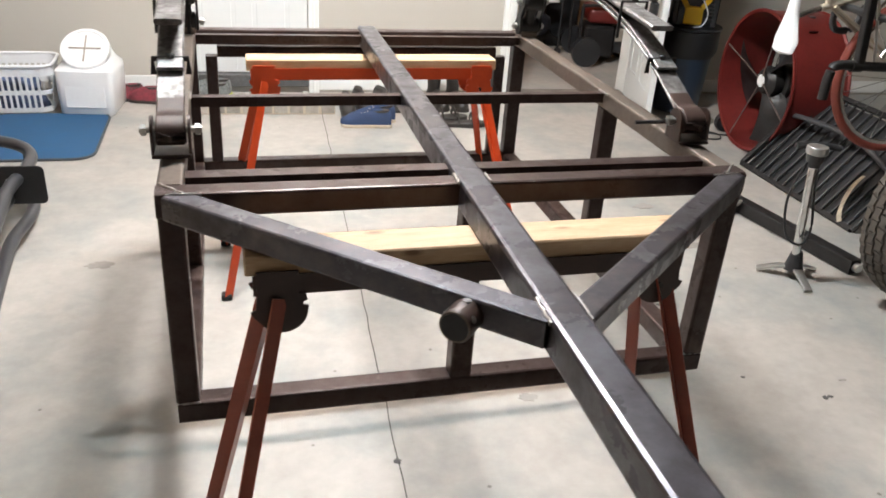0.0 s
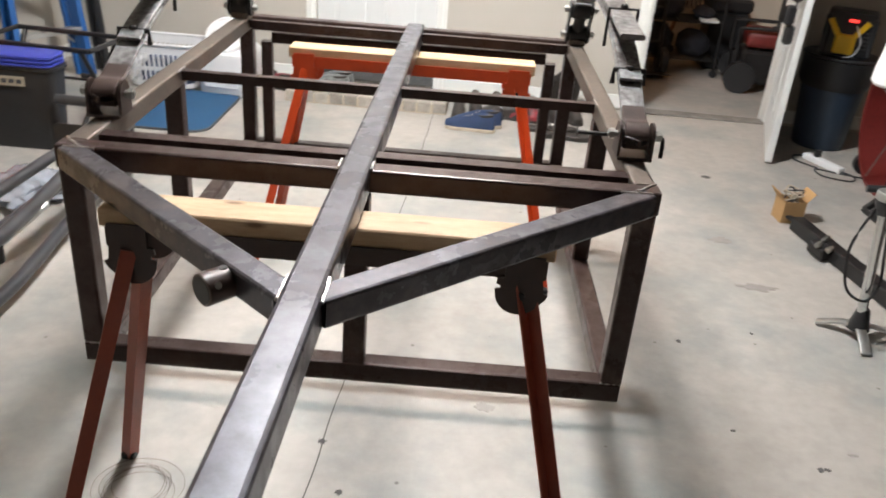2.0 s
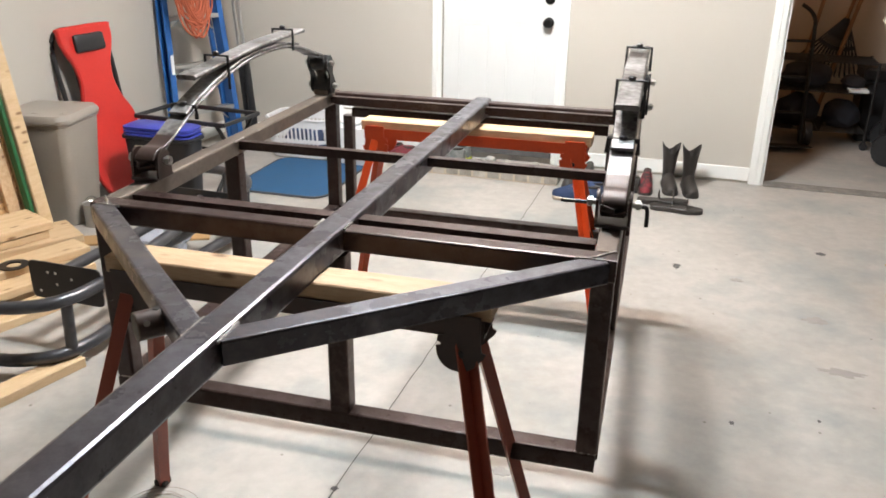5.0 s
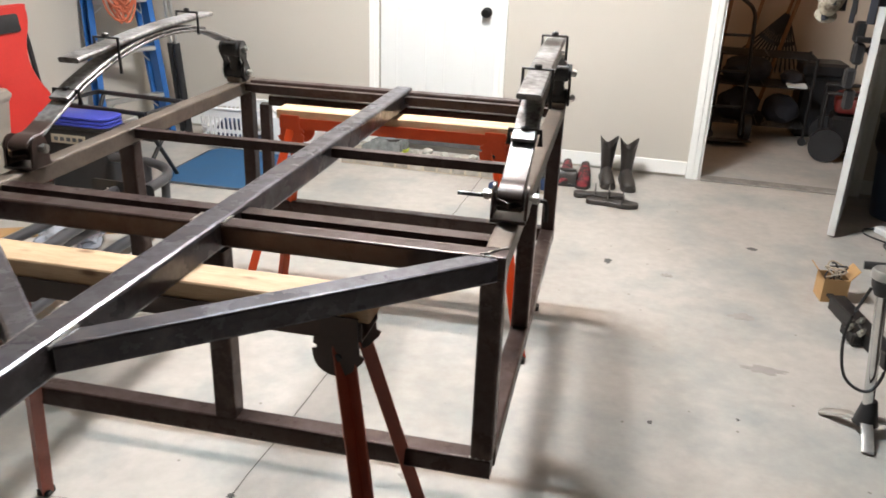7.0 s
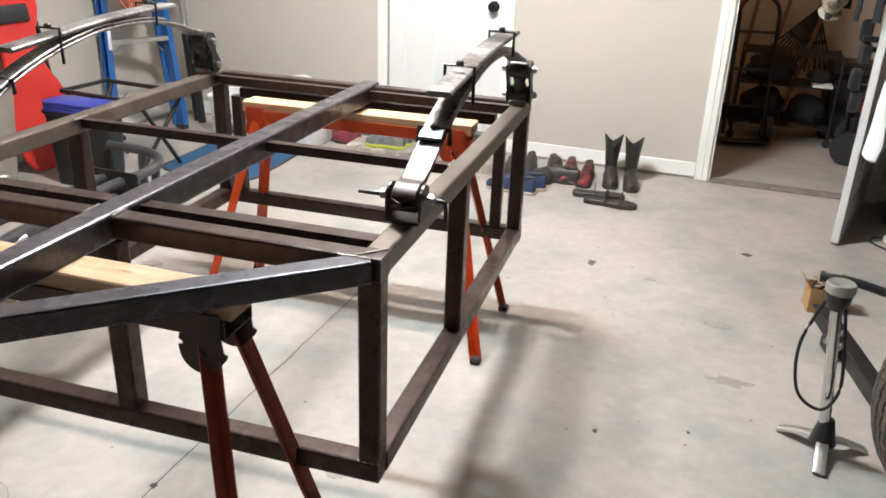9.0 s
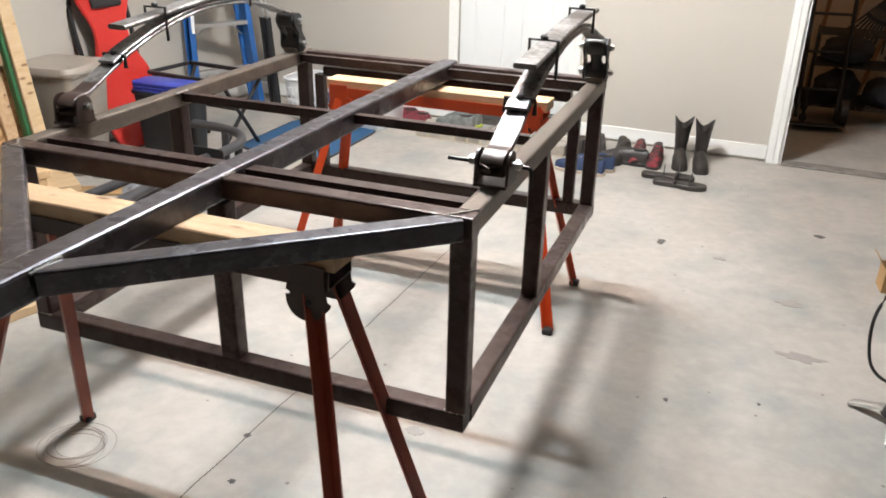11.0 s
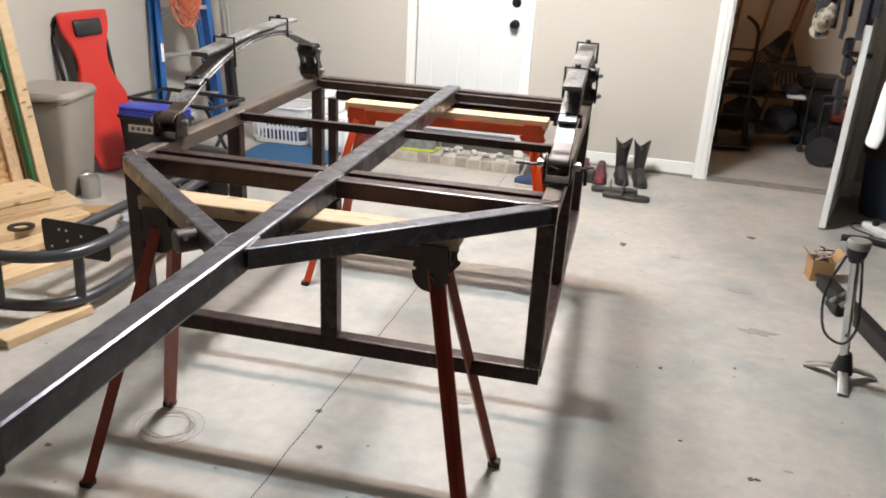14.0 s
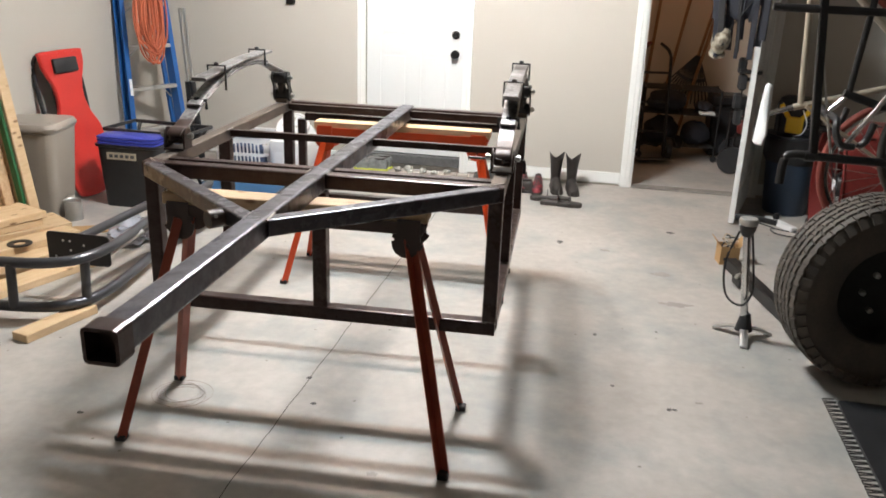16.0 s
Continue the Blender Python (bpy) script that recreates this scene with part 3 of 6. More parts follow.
def leaf_spring(name, side):
    """The spring lies along local y, its base on the rail's top."""
    x = side * (HW - T / 2)
    ob = thing(name, TRAILER @ pose(x, 0, 0), "worn steel leaf spring bolted upside-down on the frame rail", "leaf spring", "leaf springs")
    main = smooth_path([(0, 0.225, 0.055), (0, 0.33, 0.105), (0, 0.46, 0.16), (0, 0.62, 0.205), (0, 0.80, 0.232), (0, 1.0, 0.232), (0, 1.16, 0.208), (0, 1.29, 0.165)], 5)
    part("main_leaf", leaf(main, 0.058, 0.009), SPRING, ob, "", True)
    second = smooth_path([(0, 0.37, 0.138), (0, 0.46, 0.172), (0, 0.62, 0.217), (0, 0.80, 0.244), (0, 1.0, 0.244), (0, 1.12, 0.227)], 5)
    part("second_leaf", leaf(second, 0.056, 0.009), SPRING, ob, "", True)
    third = smooth_path([(0, 0.43, 0.226), (0, 0.6, 0.240), (0, 0.80, 0.258), (0, 1.0, 0.266), (0, 1.17, 0.268)], 4)
    part("overload_leaf", leaf(third, 0.060, 0.014), SPRING, ob, "flat light-grey overload leaf", True)
    part("spacer", box((0.05, 0.10, 0.022), (0, 0.80, 0.244), 0.003), BLACKIRON, ob)
    # front eye and hanger, rounded cheeks on a short foot
    part("eye", lathe([(0.024, -0.03), (0.024, 0.03)], 18, m=pose(0, 0.225, 0.045, 0, 90, 0)), BROWN_SHADED_STEEL, ob, "", True)
    cheek = [(-0.032, 0.0)] + [(0.028 * math.cos(radians(q)), 0.046 + 0.028 * math.sin(radians(q))) for q in range(180, -1, -20)] + [(0.032, 0.0)]
    hang = part("hanger", slab(cheek[::-1], 0.006, m=pose(-0.040, 0.225, 0.006, 90, 0, 90)), BROWN_SHADED_STEEL, ob, "dark brown bolted spring hanger")
    part("hanger_plate", slab(cheek[::-1], 0.006, m=pose(0.034, 0.225, 0.006, 90, 0, 90)), BROWN_SHADED_STEEL, hang)
    part("hanger_foot", box((0.078, 0.080, 0.008), (0, 0.225, 0.004), 0.002), BROWN_SHADED_STEEL, hang)
    wrap = [V(0, 0.30, 0.092), V(0, 0.258, 0.076), V(0, 0.228, 0.074), V(0, 0.203, 0.062), V(0, 0.196, 0.044), V(0, 0.205, 0.026)]
    part("eye_wrap", leaf(smooth_path(wrap, 4), 0.056, 0.008), BROWN_SHADED_STEEL, ob, "leaf end curled over the eye", True)
    part("bolt", rod((-0.062, 0.225, 0.05), (0.062, 0.225, 0.05), 0.007, 10), ZINC, ob, "zinc eye bolt", True)
    for s in (-1, 1):
        part("nut", lathe([(0.0125, 0), (0.0125, 0.011)], 6, m=pose(s * 0.048, 0.225, 0.05, 0, 90 * s, 0)), ZINC, ob)
    if side > 0:
        part("pin", sweep(circle(0.005, 8), smooth_path([(-0.125, 0.26, 0.035), (0.0, 0.26, 0.035), (0.062, 0.26, 0.035), (0.074, 0.26, 0.028), (0.076, 0.26, -0.012)], 5)), BLACKIRON, ob, "long black hitch pin with a hooked end", True)
    # rear shackle
    y1, z1, y2, z2 = 1.36, 0.125, 1.385, 0.035
    part("rear_eye", lathe([(0.018, -0.036), (0.030, -0.03), (0.032, 0.0), (0.030, 0.03), (0.018, 0.036)], 18, m=pose(0, 1.36, 0.125, 0, 90, 0)), BLACKIRON, ob, "", True)
    tail = smooth_path([(0, 1.26, 0.178), (0, 1.30, 0.168), (0, 1.335, 0.157)], 3)
    part("leaf_end", leaf(tail, 0.056, 0.009), SPRING, ob, "", True)
    # two plates waisted between the two bolts
    d8, hh = (V(0, y1, z1) - V(0, y2, z2)).length / 2, 0.030
    eight = [(hh * math.cos(radians(q)), d8 + hh * math.sin(radians(q))) for q in range(-35, 216, 25)] + [(-0.014, 0.0)]
    eight += [(hh * math.cos(radians(q)), -d8 + hh * math.sin(radians(q))) for q in range(145, 396, 25)] + [(0.014, 0.0)]
    lean8 = math.degrees(math.atan2(y2 - y1, z1 - z2))
    sh = part("shackle", slab(eight, 0.007, m=pose(-0.041, (y1 + y2) / 2, (z1 + z2) / 2) @ pose(0, 0, 0, lean8, 0, 0) @ pose(0, 0, 0, 90, 0, 90)), BLACKIRON, ob, "black waisted shackle plates")
    part("shackle_plate", slab(eight, 0.007, m=pose(0.034, (y1 + y2) / 2, (z1 + z2) / 2) @ pose(0, 0, 0, lean8, 0, 0) @ pose(0, 0, 0, 90, 0, 90)), BLACKIRON, sh)
    part("bushing", lathe([(0.016, -0.036), (0.030, -0.03), (0.031, 0.03), (0.016, 0.036)], 16, m=pose(0, y2, z2, 0, 90, 0)), BLACKIRON, ob, "", True)
    core = [V(0, y2 + (y1 - y2) * q, z2 + (z1 - z2) * q) for q in (0.0, 0.25, 0.5, 0.75, 1.0)]
    part("shackle_core", sweep(circle(0.026, 14), core, up=(1, 0, 0), scales=[1, 0.95, 0.72, 0.95, 1]), BLACKIRON, sh, "", True)
    part("shackle_foot", box((0.06, 0.06, 0.02), (0, y2, 0.010), 0.003), RUSTY, ob)
    for y, z in ((y1, z1), (y2, z2)):
        part("bolt", rod((-0.06, y, z), (0.06, y, z), 0.007, 10), ZINC, ob, "zinc shackle bolt", True)
        for s in (-1, 1):
            part("nut", lathe([(0.012, 0), (0.012, 0.012)], 6, m=pose(s * 0.044, y, z, 0, 90 * s, 0)), ZINC, ob)
    # rebound clips
    for y, zt, zb in ((0.405, 0.152, 0.118), (0.60, 0.262, 0.165), (1.05, 0.285, 0.215)):
        w = 0.037
        pts = [(-w, y, zb), (-w, y, zt), (w, y, zt), (w, y, zb)]
        part("clip", sweep(rounded(0.013 if y < 0.5 else 0.009, 0.007, 0.002, 1), pts, up=(0, 1, 0.01)), BLACKIRON, ob, "black U-shaped rebound clip")
        part("clip_bolt", lathe([(0.010, 0), (0.010, 0.008), (0.006, 0.011)], 8, m=pose(0, y, zt + 0.002)), BLACKIRON, ob)
    return ob


leaf_spring("leaf_spring", -1)
leaf_spring("leaf_spring", 1)


# ---- sawhorses ----


def sawhorse(m, label, beam_mat, leg_mat, lift, seat=0.056):
    ob = thing("sawhorse", m, label, "sawhorse", "sawhorses under the frame")
    part("lumber_top", box((0.875, 0.089, 0.038), (0, 0.03, lift + seat), 0.003), LUMBER, ob, "knotty pine lumber top")
    ch = bmesh.new()
    prof = [(-0.050, 0.0), (-0.050, 0.040), (-0.047, 0.040), (-0.047, 0.003), (0.047, 0.003), (0.047, 0.040), (0.050, 0.040), (0.050, 0.0)]
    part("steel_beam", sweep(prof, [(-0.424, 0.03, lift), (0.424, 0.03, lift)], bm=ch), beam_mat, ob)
    for s in (-1, 1):
        for f in (-1, 1):
            # hinge plate, rounded below
            out = [(-0.030, 0.05), (-0.030, 0.004), (-0.043, 0.002), (-0.045, -0.010), (-0.037, -0.014), (-0.037, -0.020), (-0.047, -0.022)]
            out += [(0.046 * math.cos(radians(a)), -0.030 + 0.046 * math.sin(radians(a))) for a in range(184, 340, 12)]
            out += [(0.052, -0.040), (0.056, -0.030), (0.047, -0.026), (0.044, 0.0), (0.044, 0.05)]
            out = [(x * s, z) for x, z in out][::s]
            plate = slab(out, 0.004, m=pose(s * 0.374, 0.03 + f * 0.052 + (0.004 if f > 0 else 0), lift, 90, 0, 0))
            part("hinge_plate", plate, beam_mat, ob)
            a = V(s * 0.385, 0.03 + f * 0.047, lift - 0.005)
            b = V(s * 0.545, f * 0.215, 0.012)
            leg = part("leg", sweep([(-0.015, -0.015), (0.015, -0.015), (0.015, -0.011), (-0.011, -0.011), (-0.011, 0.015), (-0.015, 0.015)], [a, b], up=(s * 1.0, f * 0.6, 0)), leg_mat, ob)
            part("rubber_foot", box((0.036, 0.036, 0.022), (b.x, b.y, 0.0112), 0.004), BLACKIRON, leg)
            part("hinge_bolt", rod(V(s * 0.378, 0.03 + f * 0.051, lift - 0.035), V(s * 0.378, 0.03 + f * 0.060, lift - 0.035), 0.008, 8), BLACKIRON, ob)
    return ob


# near sawhorse: a darker enamel, with the shade of its unlit faces in it
sawhorse(pose(0.020, 1.373, 0, 0, 0, 2.8), "folding steel sawhorse with shade-darkened red-brown enamel and pine lumber top", BROWN_SHADED_STEEL, SHADEDRED, 0.738)
sawhorse(pose(0.001, 2.845, 0, 0, 0, 2.6), "bright orange folding steel sawhorse with pine lumber top", ORANGE, ORANGE, 0.727, 0.049)

# ---- things along the side wall ----
RED = shade("red_vinyl", (0.62, 0.035, 0.025), (0.52, 0.025, 0.02), 0.38, 0.0, 6, 90, 0.05)
BLACKPLASTIC = shade("black_plastic", (0.022, 0.022, 0.024), (0.014, 0.014, 0.015), 0.42, 0.0, 10, 90, 0.06)
BLUEPLASTIC = shade("blue_plastic", (0.05, 0.07, 0.42), (0.04, 0.055, 0.36), 0.4, 0.0, 8, 80, 0.03)
BLUEGLASS = shade("blue_fibreglass", (0.022, 0.12, 0.36), (0.018, 0.095, 0.30), 0.4, 0.0, 8, 120, 0.05)
ALU = shade("aluminium", (0.62, 0.62, 0.60), (0.5, 0.5, 0.48), 0.38, 0.9, 20, 150, 0.06)
BEIGEPLASTIC = shade("beige_plastic", (0.36, 0.32, 0.27), (0.31, 0.275, 0.235), 0.5, 0.0, 5, 120, 0.08)
ORANGECORD = shade("orange_cord", (0.50, 0.13, 0.06), (0.36, 0.085, 0.04), 0.5, 0.0, 30, 120, 0.05)
WHITEPLASTIC = shade("white_plastic", (0.78, 0.78, 0.78), (0.72, 0.72, 0.72), 0.4, 0.0, 6, 90, 0.03)
BLUECLOTH = shade("blue_mat", (0.018, 0.085, 0.19), (0.012, 0.065, 0.15), 0.85, 0.0, 12, 240, 0.4)
DARKEDGE = shade("grey_binding", (0.07, 0.075, 0.08), (0.05, 0.05, 0.055), 0.8, 0.0, 12, 150, 0.2)
PALEPINE = pine("pale_pine", (0.66, 0.49, 0.305), (0.53, 0.36, 0.195), (9, 1, 9))
GREENPAINT = shade("green_paint", (0.02, 0.13, 0.045), (0.015, 0.09, 0.03), 0.5, 0.0, 12, 90, 0.1)
GUNMETAL = shade("powder_coated_tube", (0.085, 0.085, 0.092), (0.06, 0.06, 0.066), 0.35, 0.5, 8, 160, 0.06)
CARD = shade("cardboard", (0.42, 0.25, 0.11), (0.36, 0.21, 0.09), 0.8, 0.0, 8, 90, 0.1)
YELLOW = shade("yellow_plastic", (0.80, 0.48, 0.01), (0.72, 0.42, 0.01), 0.4, 0.0, 8, 90, 0.03)
NAVY = shade("navy_plastic", (0.035, 0.055, 0.09), (0.028, 0.045, 0.075), 0.45, 0.0, 6, 90, 0.06)
RUBBER = shade("tyre_rubber", (0.085, 0.070, 0.056), (0.045, 0.038, 0.033), 0.75, 0.0, 9, 90, 0.15)
BLUESUEDE = shade("blue_suede", (0.022, 0.042, 0.10), (0.016, 0.03, 0.075), 0.85, 0.0, 20, 160, 0.3)
DARKLEATHER = shade("dark_leather", (0.035, 0.028, 0.024), (0.02, 0.017, 0.015), 0.5, 0.0, 18, 120, 0.2)
CREAM = shade("cream_sole", (0.5, 0.42, 0.32), (0.4, 0.33, 0.25), 0.7, 0.0, 20, 90, 0.1)
PINK = shade("pink_mesh", (0.30, 0.04, 0.06), (0.10, 0.025, 0.03), 0.7, 0.0, 30, 120, 0.2)
HIKER = shade("red_black_mesh", (0.26, 0.03, 0.04), (0.02, 0.016, 0.016), 0.7, 0.0, 16, 90, 0.2, 0, 2, (1, 1, 1), 0.2)
PAVER = shade("concrete_paver", (0.44, 0.40, 0.35), (0.25, 0.225, 0.195), 0.85, 0.0, 14, 80, 0.4, 0.22)


def osb_material():
    m = shade("oriented_strand_board", (0.52, 0.33, 0.15), (0.30, 0.17, 0.07), 0.7, 0.0, 14, 60, 0.2, 0, 2, (1, 1, 1), 0.6)
    N, L = nodes_of(m)
    bsdf = N["Principled BSDF"]
    tc = [n for n in N if n.type == "TEX_COORD"][0]
    nz = N.new("ShaderNodeTexNoise")
    nz.inputs["Scale"].default_value = 5
    L.new(tc.outputs["Object"], nz.inputs["Vector"])
    warp = N.new("ShaderNodeVectorMath")
    warp.operation = "MULTIPLY_ADD"
    warp.inputs[1].default_value = (0.25, 0.25, 0.25)
    L.new(nz.outputs["Color"], warp.inputs[0])
    L.new(tc.outputs["Object"], warp.inputs[2])
    mp = N.new("ShaderNodeMapping")
    mp.inputs["Scale"].default_value = (22, 30, 75)
    mp.inputs["Rotation"].default_value = (0.7, 0, 0)
    L.new(warp.outputs[0], mp.inputs["Vector"])
    v = N.new("ShaderNodeTexVoronoi")
    v.inputs["Scale"].default_value = 1.0
    L.new(mp.outputs[0], v.inputs["Vector"])
    r = N.new("ShaderNodeValToRGB")
    r.color_ramp.elements[0].color, r.color_ramp.elements[1].color = (0.22, 0.115, 0.045, 1), (0.52, 0.33, 0.15, 1)
    e = r.color_ramp.elements.new(0.5)
    e.color = (0.46, 0.28, 0.12, 1)
    sep = N.new("ShaderNodeSeparateColor")
    L.new(v.outputs["Color"], sep.inputs[0])
    L.new(sep.outputs[0], r.inputs["Fac"])
    L.new(r.outputs["Color"], bsdf.inputs["Base Color"])
    return m


OSB = osb_material()


def osb_panel():
    ob = thing("framed_wall_panel", pose(-2.17, 2.99, 0.0, 0, -7.5, 0), "leaning pine-framed strand-board panel with green strips", "wall panel")
    # local: y runs back along the wall, z up the panel, x out of it
    Lp, H = 1.35, 1.95
    part("sheet", box((0.012, Lp, H), (-0.085, -Lp / 2, H / 2), 0.001), OSB, ob, "strand-board sheet")
    for y in (-0.045, -0.50, -0.95, -1.30):
        nm = "end_post" if y > -0.1 else "stud"
        part(nm, box((0.089 if y > -0.1 else 0.038, 0.075 if y > -0.1 else 0.085, H), (-0.034 if y > -0.1 else -0.058, y, H / 2), 0.004), PALEPINE if y > -0.1 else LUMBER, ob)
    for z in (0.70, 1.45):
        part("crosspiece", box((0.045, Lp - 0.09, 0.085), (-0.054, -Lp / 2 - 0.04, z), 0.003), LUMBER, ob)
        part("green_strip", box((0.03, Lp - 0.09, 0.028), (-0.035, -Lp / 2 - 0.04, z + 0.075), 0.003), GREENPAINT, ob)
    part("green_strip", box((0.03, Lp - 0.09, 0.028), (-0.035, -Lp / 2 - 0.04, 0.10), 0.003), GREENPAINT, ob)
    part("green_strip", box((0.035, 0.022, H), (-0.02, -0.098, H / 2), 0.003), GREENPAINT, ob)
    part("edge_board", box((0.02, 0.07, H), (-0.066, -0.15, H / 2), 0.003), LUMBER, ob)
    return ob


osb_panel()


def board(x, y, z, length, w, t, yaw, mat, label, name="board"):
    """Its far end's middle at x, y; it runs back towards -y."""
    ob = part(name, box((w, length, t), (0, -length / 2, t / 2), 0.003), mat, None, label)
    ob.matrix_basis = pose(x, y, z, 0, 0, yaw)
    return tagged(ob, "", "board", "loose boards on the floor")


for x, y, z, l, w, t, yaw in ((-1.60, 2.62, 0.0, 1.5, 0.14, 0.038, -17), (-1.80, 2.66, 0.0, 1.6, 0.14, 0.038, -18), (-2.00, 2.78, 0.0, 1.5, 0.14, 0.038, -16), (-1.74, 2.70, 0.039, 1.5, 0.14, 0.038, -20), (-1.92, 2.80, 0.039, 1.4, 0.14, 0.038, -19),
                             (-1.83, 2.78, 0.078, 1.3, 0.14, 0.038, -21), (-2.03, 2.90, 0.039, 0.7, 0.14, 0.038, -24), (-2.00, 2.93, 0.078, 0.55, 0.26, 0.038, -32),
                             (-2.07, 2.80, 0.117, 1.0, 0.14, 0.038, -21), (-2.22, 2.86, 0.117, 0.9, 0.14, 0.038, -21), (-2.11, 2.84, 0.156, 0.55, 0.26, 0.038, -22)):
    board(x, y, z, l, w, t, yaw, PALEPINE, "pale pine board lying in a loose floor stack")
board(-1.235, 2.04, 0.0, 0.37, 0.089, 0.038, -14, PALEPINE, "short pine offcut propping up the tube bumper", "offcut")
board(-1.50, 3.30, 0.0, 0.75, 0.12, 0.012, -62, CARD, "strip of brown cardboard lying on the floor", "cardboard_strip")
washer = part("washer", lathe([(0.03, 0), (0.06, 0), (0.06, 0.005), (0.03, 0.005)], 24, close=True), BLACKIRON, None, "")
washer.matrix_basis = pose(-1.91, 2.46, 0.1165, 0, 0, 0)
tagged(washer, "flat black steel ring on the board stack", "washer")
for y, yaw in ((1.50, 84), (1.60, 96)):
    tb = part("steel_offcut", hollow((0, 0, 0.0255), (0, 0.9, 0.0255), T, T, 0.004, 0.006, 0.1), STEEL, None)
    tb.matrix_basis = pose(-1.37, y, 0, 0, 0, yaw)
    tagged(tb, "dark square steel tube offcut on the floor", "steel tube", "steel tube offcuts")


def tube_bumper():
    ob = thing("tube_bumper", pose(0, 0, 0), "dark bent-tube truck bumper with black bracket plates, on floor", "bumper")
    shape = [(-2.1, 1.90), (-1.75, 1.862), (-1.48, 1.872), (-1.31, 1.915), (-1.215, 2.02), (-1.198, 2.22), (-1.255, 2.65), (-1.295, 2.98), (-1.285, 3.20), (-1.305, 3.36), (-1.39, 3.48), (-1.53, 3.54), (-1.75, 3.55)]
    for z, nm in ((0.270, "upper_tube"), (0.063, "lower_tube")):
        r = 0.024
        dx = -0.02 if z < 0.1 else 0
        part(nm, sweep(circle(r, 14), smooth_path([(x + dx, y, z) for x, y in shape], 5)), GUNMETAL, ob, "", True)
    for x, y in ((-1.475, 1.865), (-1.225, 2.02), (-1.312, 3.36), (-1.53, 3.535), (-1.9, 1.875)):
        part("upright", rod((x - 0.01, y, 0.066), (x, y, 0.268), 0.021, 12), GUNMETAL, ob, "", True)
    for y in (2.17, 3.10):
        out = rounded(0.32, 0.15, 0.02, 3)
        pl = part("bracket_plate", slab(out, 0.006, m=pose(-1.355, y, 0.245, 90, 0, 0)), BLACKPLASTIC, ob, "black drilled bracket plate")
        for hx, hz in ((-0.075, 0.035), (-0.04, 0.035), (-0.04, -0.01), (-0.12, -0.045), (0.03, 0.02)):
            part("bolt_hole", rod((-1.355 + hx, y - 0.0075, 0.245 + hz), (-1.355 + hx, y - 0.0065, 0.245 + hz), 0.006, 8), WHITEPLASTIC, pl)
    part("back_tube", rod((-1.39, 2.176, 0.275), (-1.39, 3.094, 0.275), 0.022, 12), GUNMETAL, ob, "", True)
    part("stay", rod((-1.25, 2.18, 0.20), (-1.20, 2.45, 0.26), 0.012, 10), ALU, ob, "bright diagonal stay", True)
    part("foot_tube", rod((-1.33, 2.176, 0.19), (-1.33, 3.094, 0.19), 0.022, 12), GUNMETAL, ob, "", True)
    return ob


tube_bumper()


def plastic_bag():
    r = random.Random(8)
    bm = bmesh.new()
    bmesh.ops.create_icosphere(bm, subdivisions=4, radius=1)
    for v in bm.verts:
        n = noise.noise(v.co * 2.5) * 0.35 + abs(noise.noise(v.co * 6)) * 0.25
        v.co = v.co * (1 + n)
        v.co.x *= 0.13
        v.co.y *= 0.17
        v.co.z = max(-0.55, v.co.z) * 0.07 + 0.039
    m = shade("clear_plastic_bag", (0.62, 0.65, 0.72), (0.45, 0.48, 0.55), 0.15, 0.0, 10, 60, 0.3)
    m.node_tree.nodes["Principled BSDF"].inputs["Transmission Weight"].default_value = 0.5
    ob = part("plastic_bag", bm, m, None, "crumpled clear plastic bag on the floor", True)
    ob.matrix_basis = pose(-1.62, 3.02, 0, 0, 0, 20)
    tagged(ob, "", "plastic bag")


plastic_bag()


def waste_bin():
    ob = thing("waste_bin", pose(-2.38, 3.285, 0, 0, 0, 12), "tall beige plastic kitchen waste bin with lid", "waste bin")

    def ring(w, d, z, r=0.05):
        return [V(x, y, z) for x, y in rounded(w, d, r, 4)]
    part("body", ring_skin([ring(0.27, 0.27, 0.0), ring(0.28, 0.28, 0.02), ring(0.355, 0.355, 0.53), ring(0.365, 0.365, 0.535), ring(0.365, 0.365, 0.555)]), BEIGEPLASTIC, ob, "", True)
    lid = part("lid", ring_skin([ring(0.38, 0.38, 0.548, 0.06), ring(0.385, 0.385, 0.565, 0.06), ring(0.36, 0.36, 0.588, 0.06), ring(0.20, 0.20, 0.598, 0.05)]), BEIGEPLASTIC, ob, "", True)
    part("flap_seam", sweep(circle(0.0025, 6), smooth_path([(-0.15, -0.12, 0.590), (0.0, -0.14, 0.591), (0.15, -0.12, 0.590)], 6)), DARKEDGE, lid)


waste_bin()


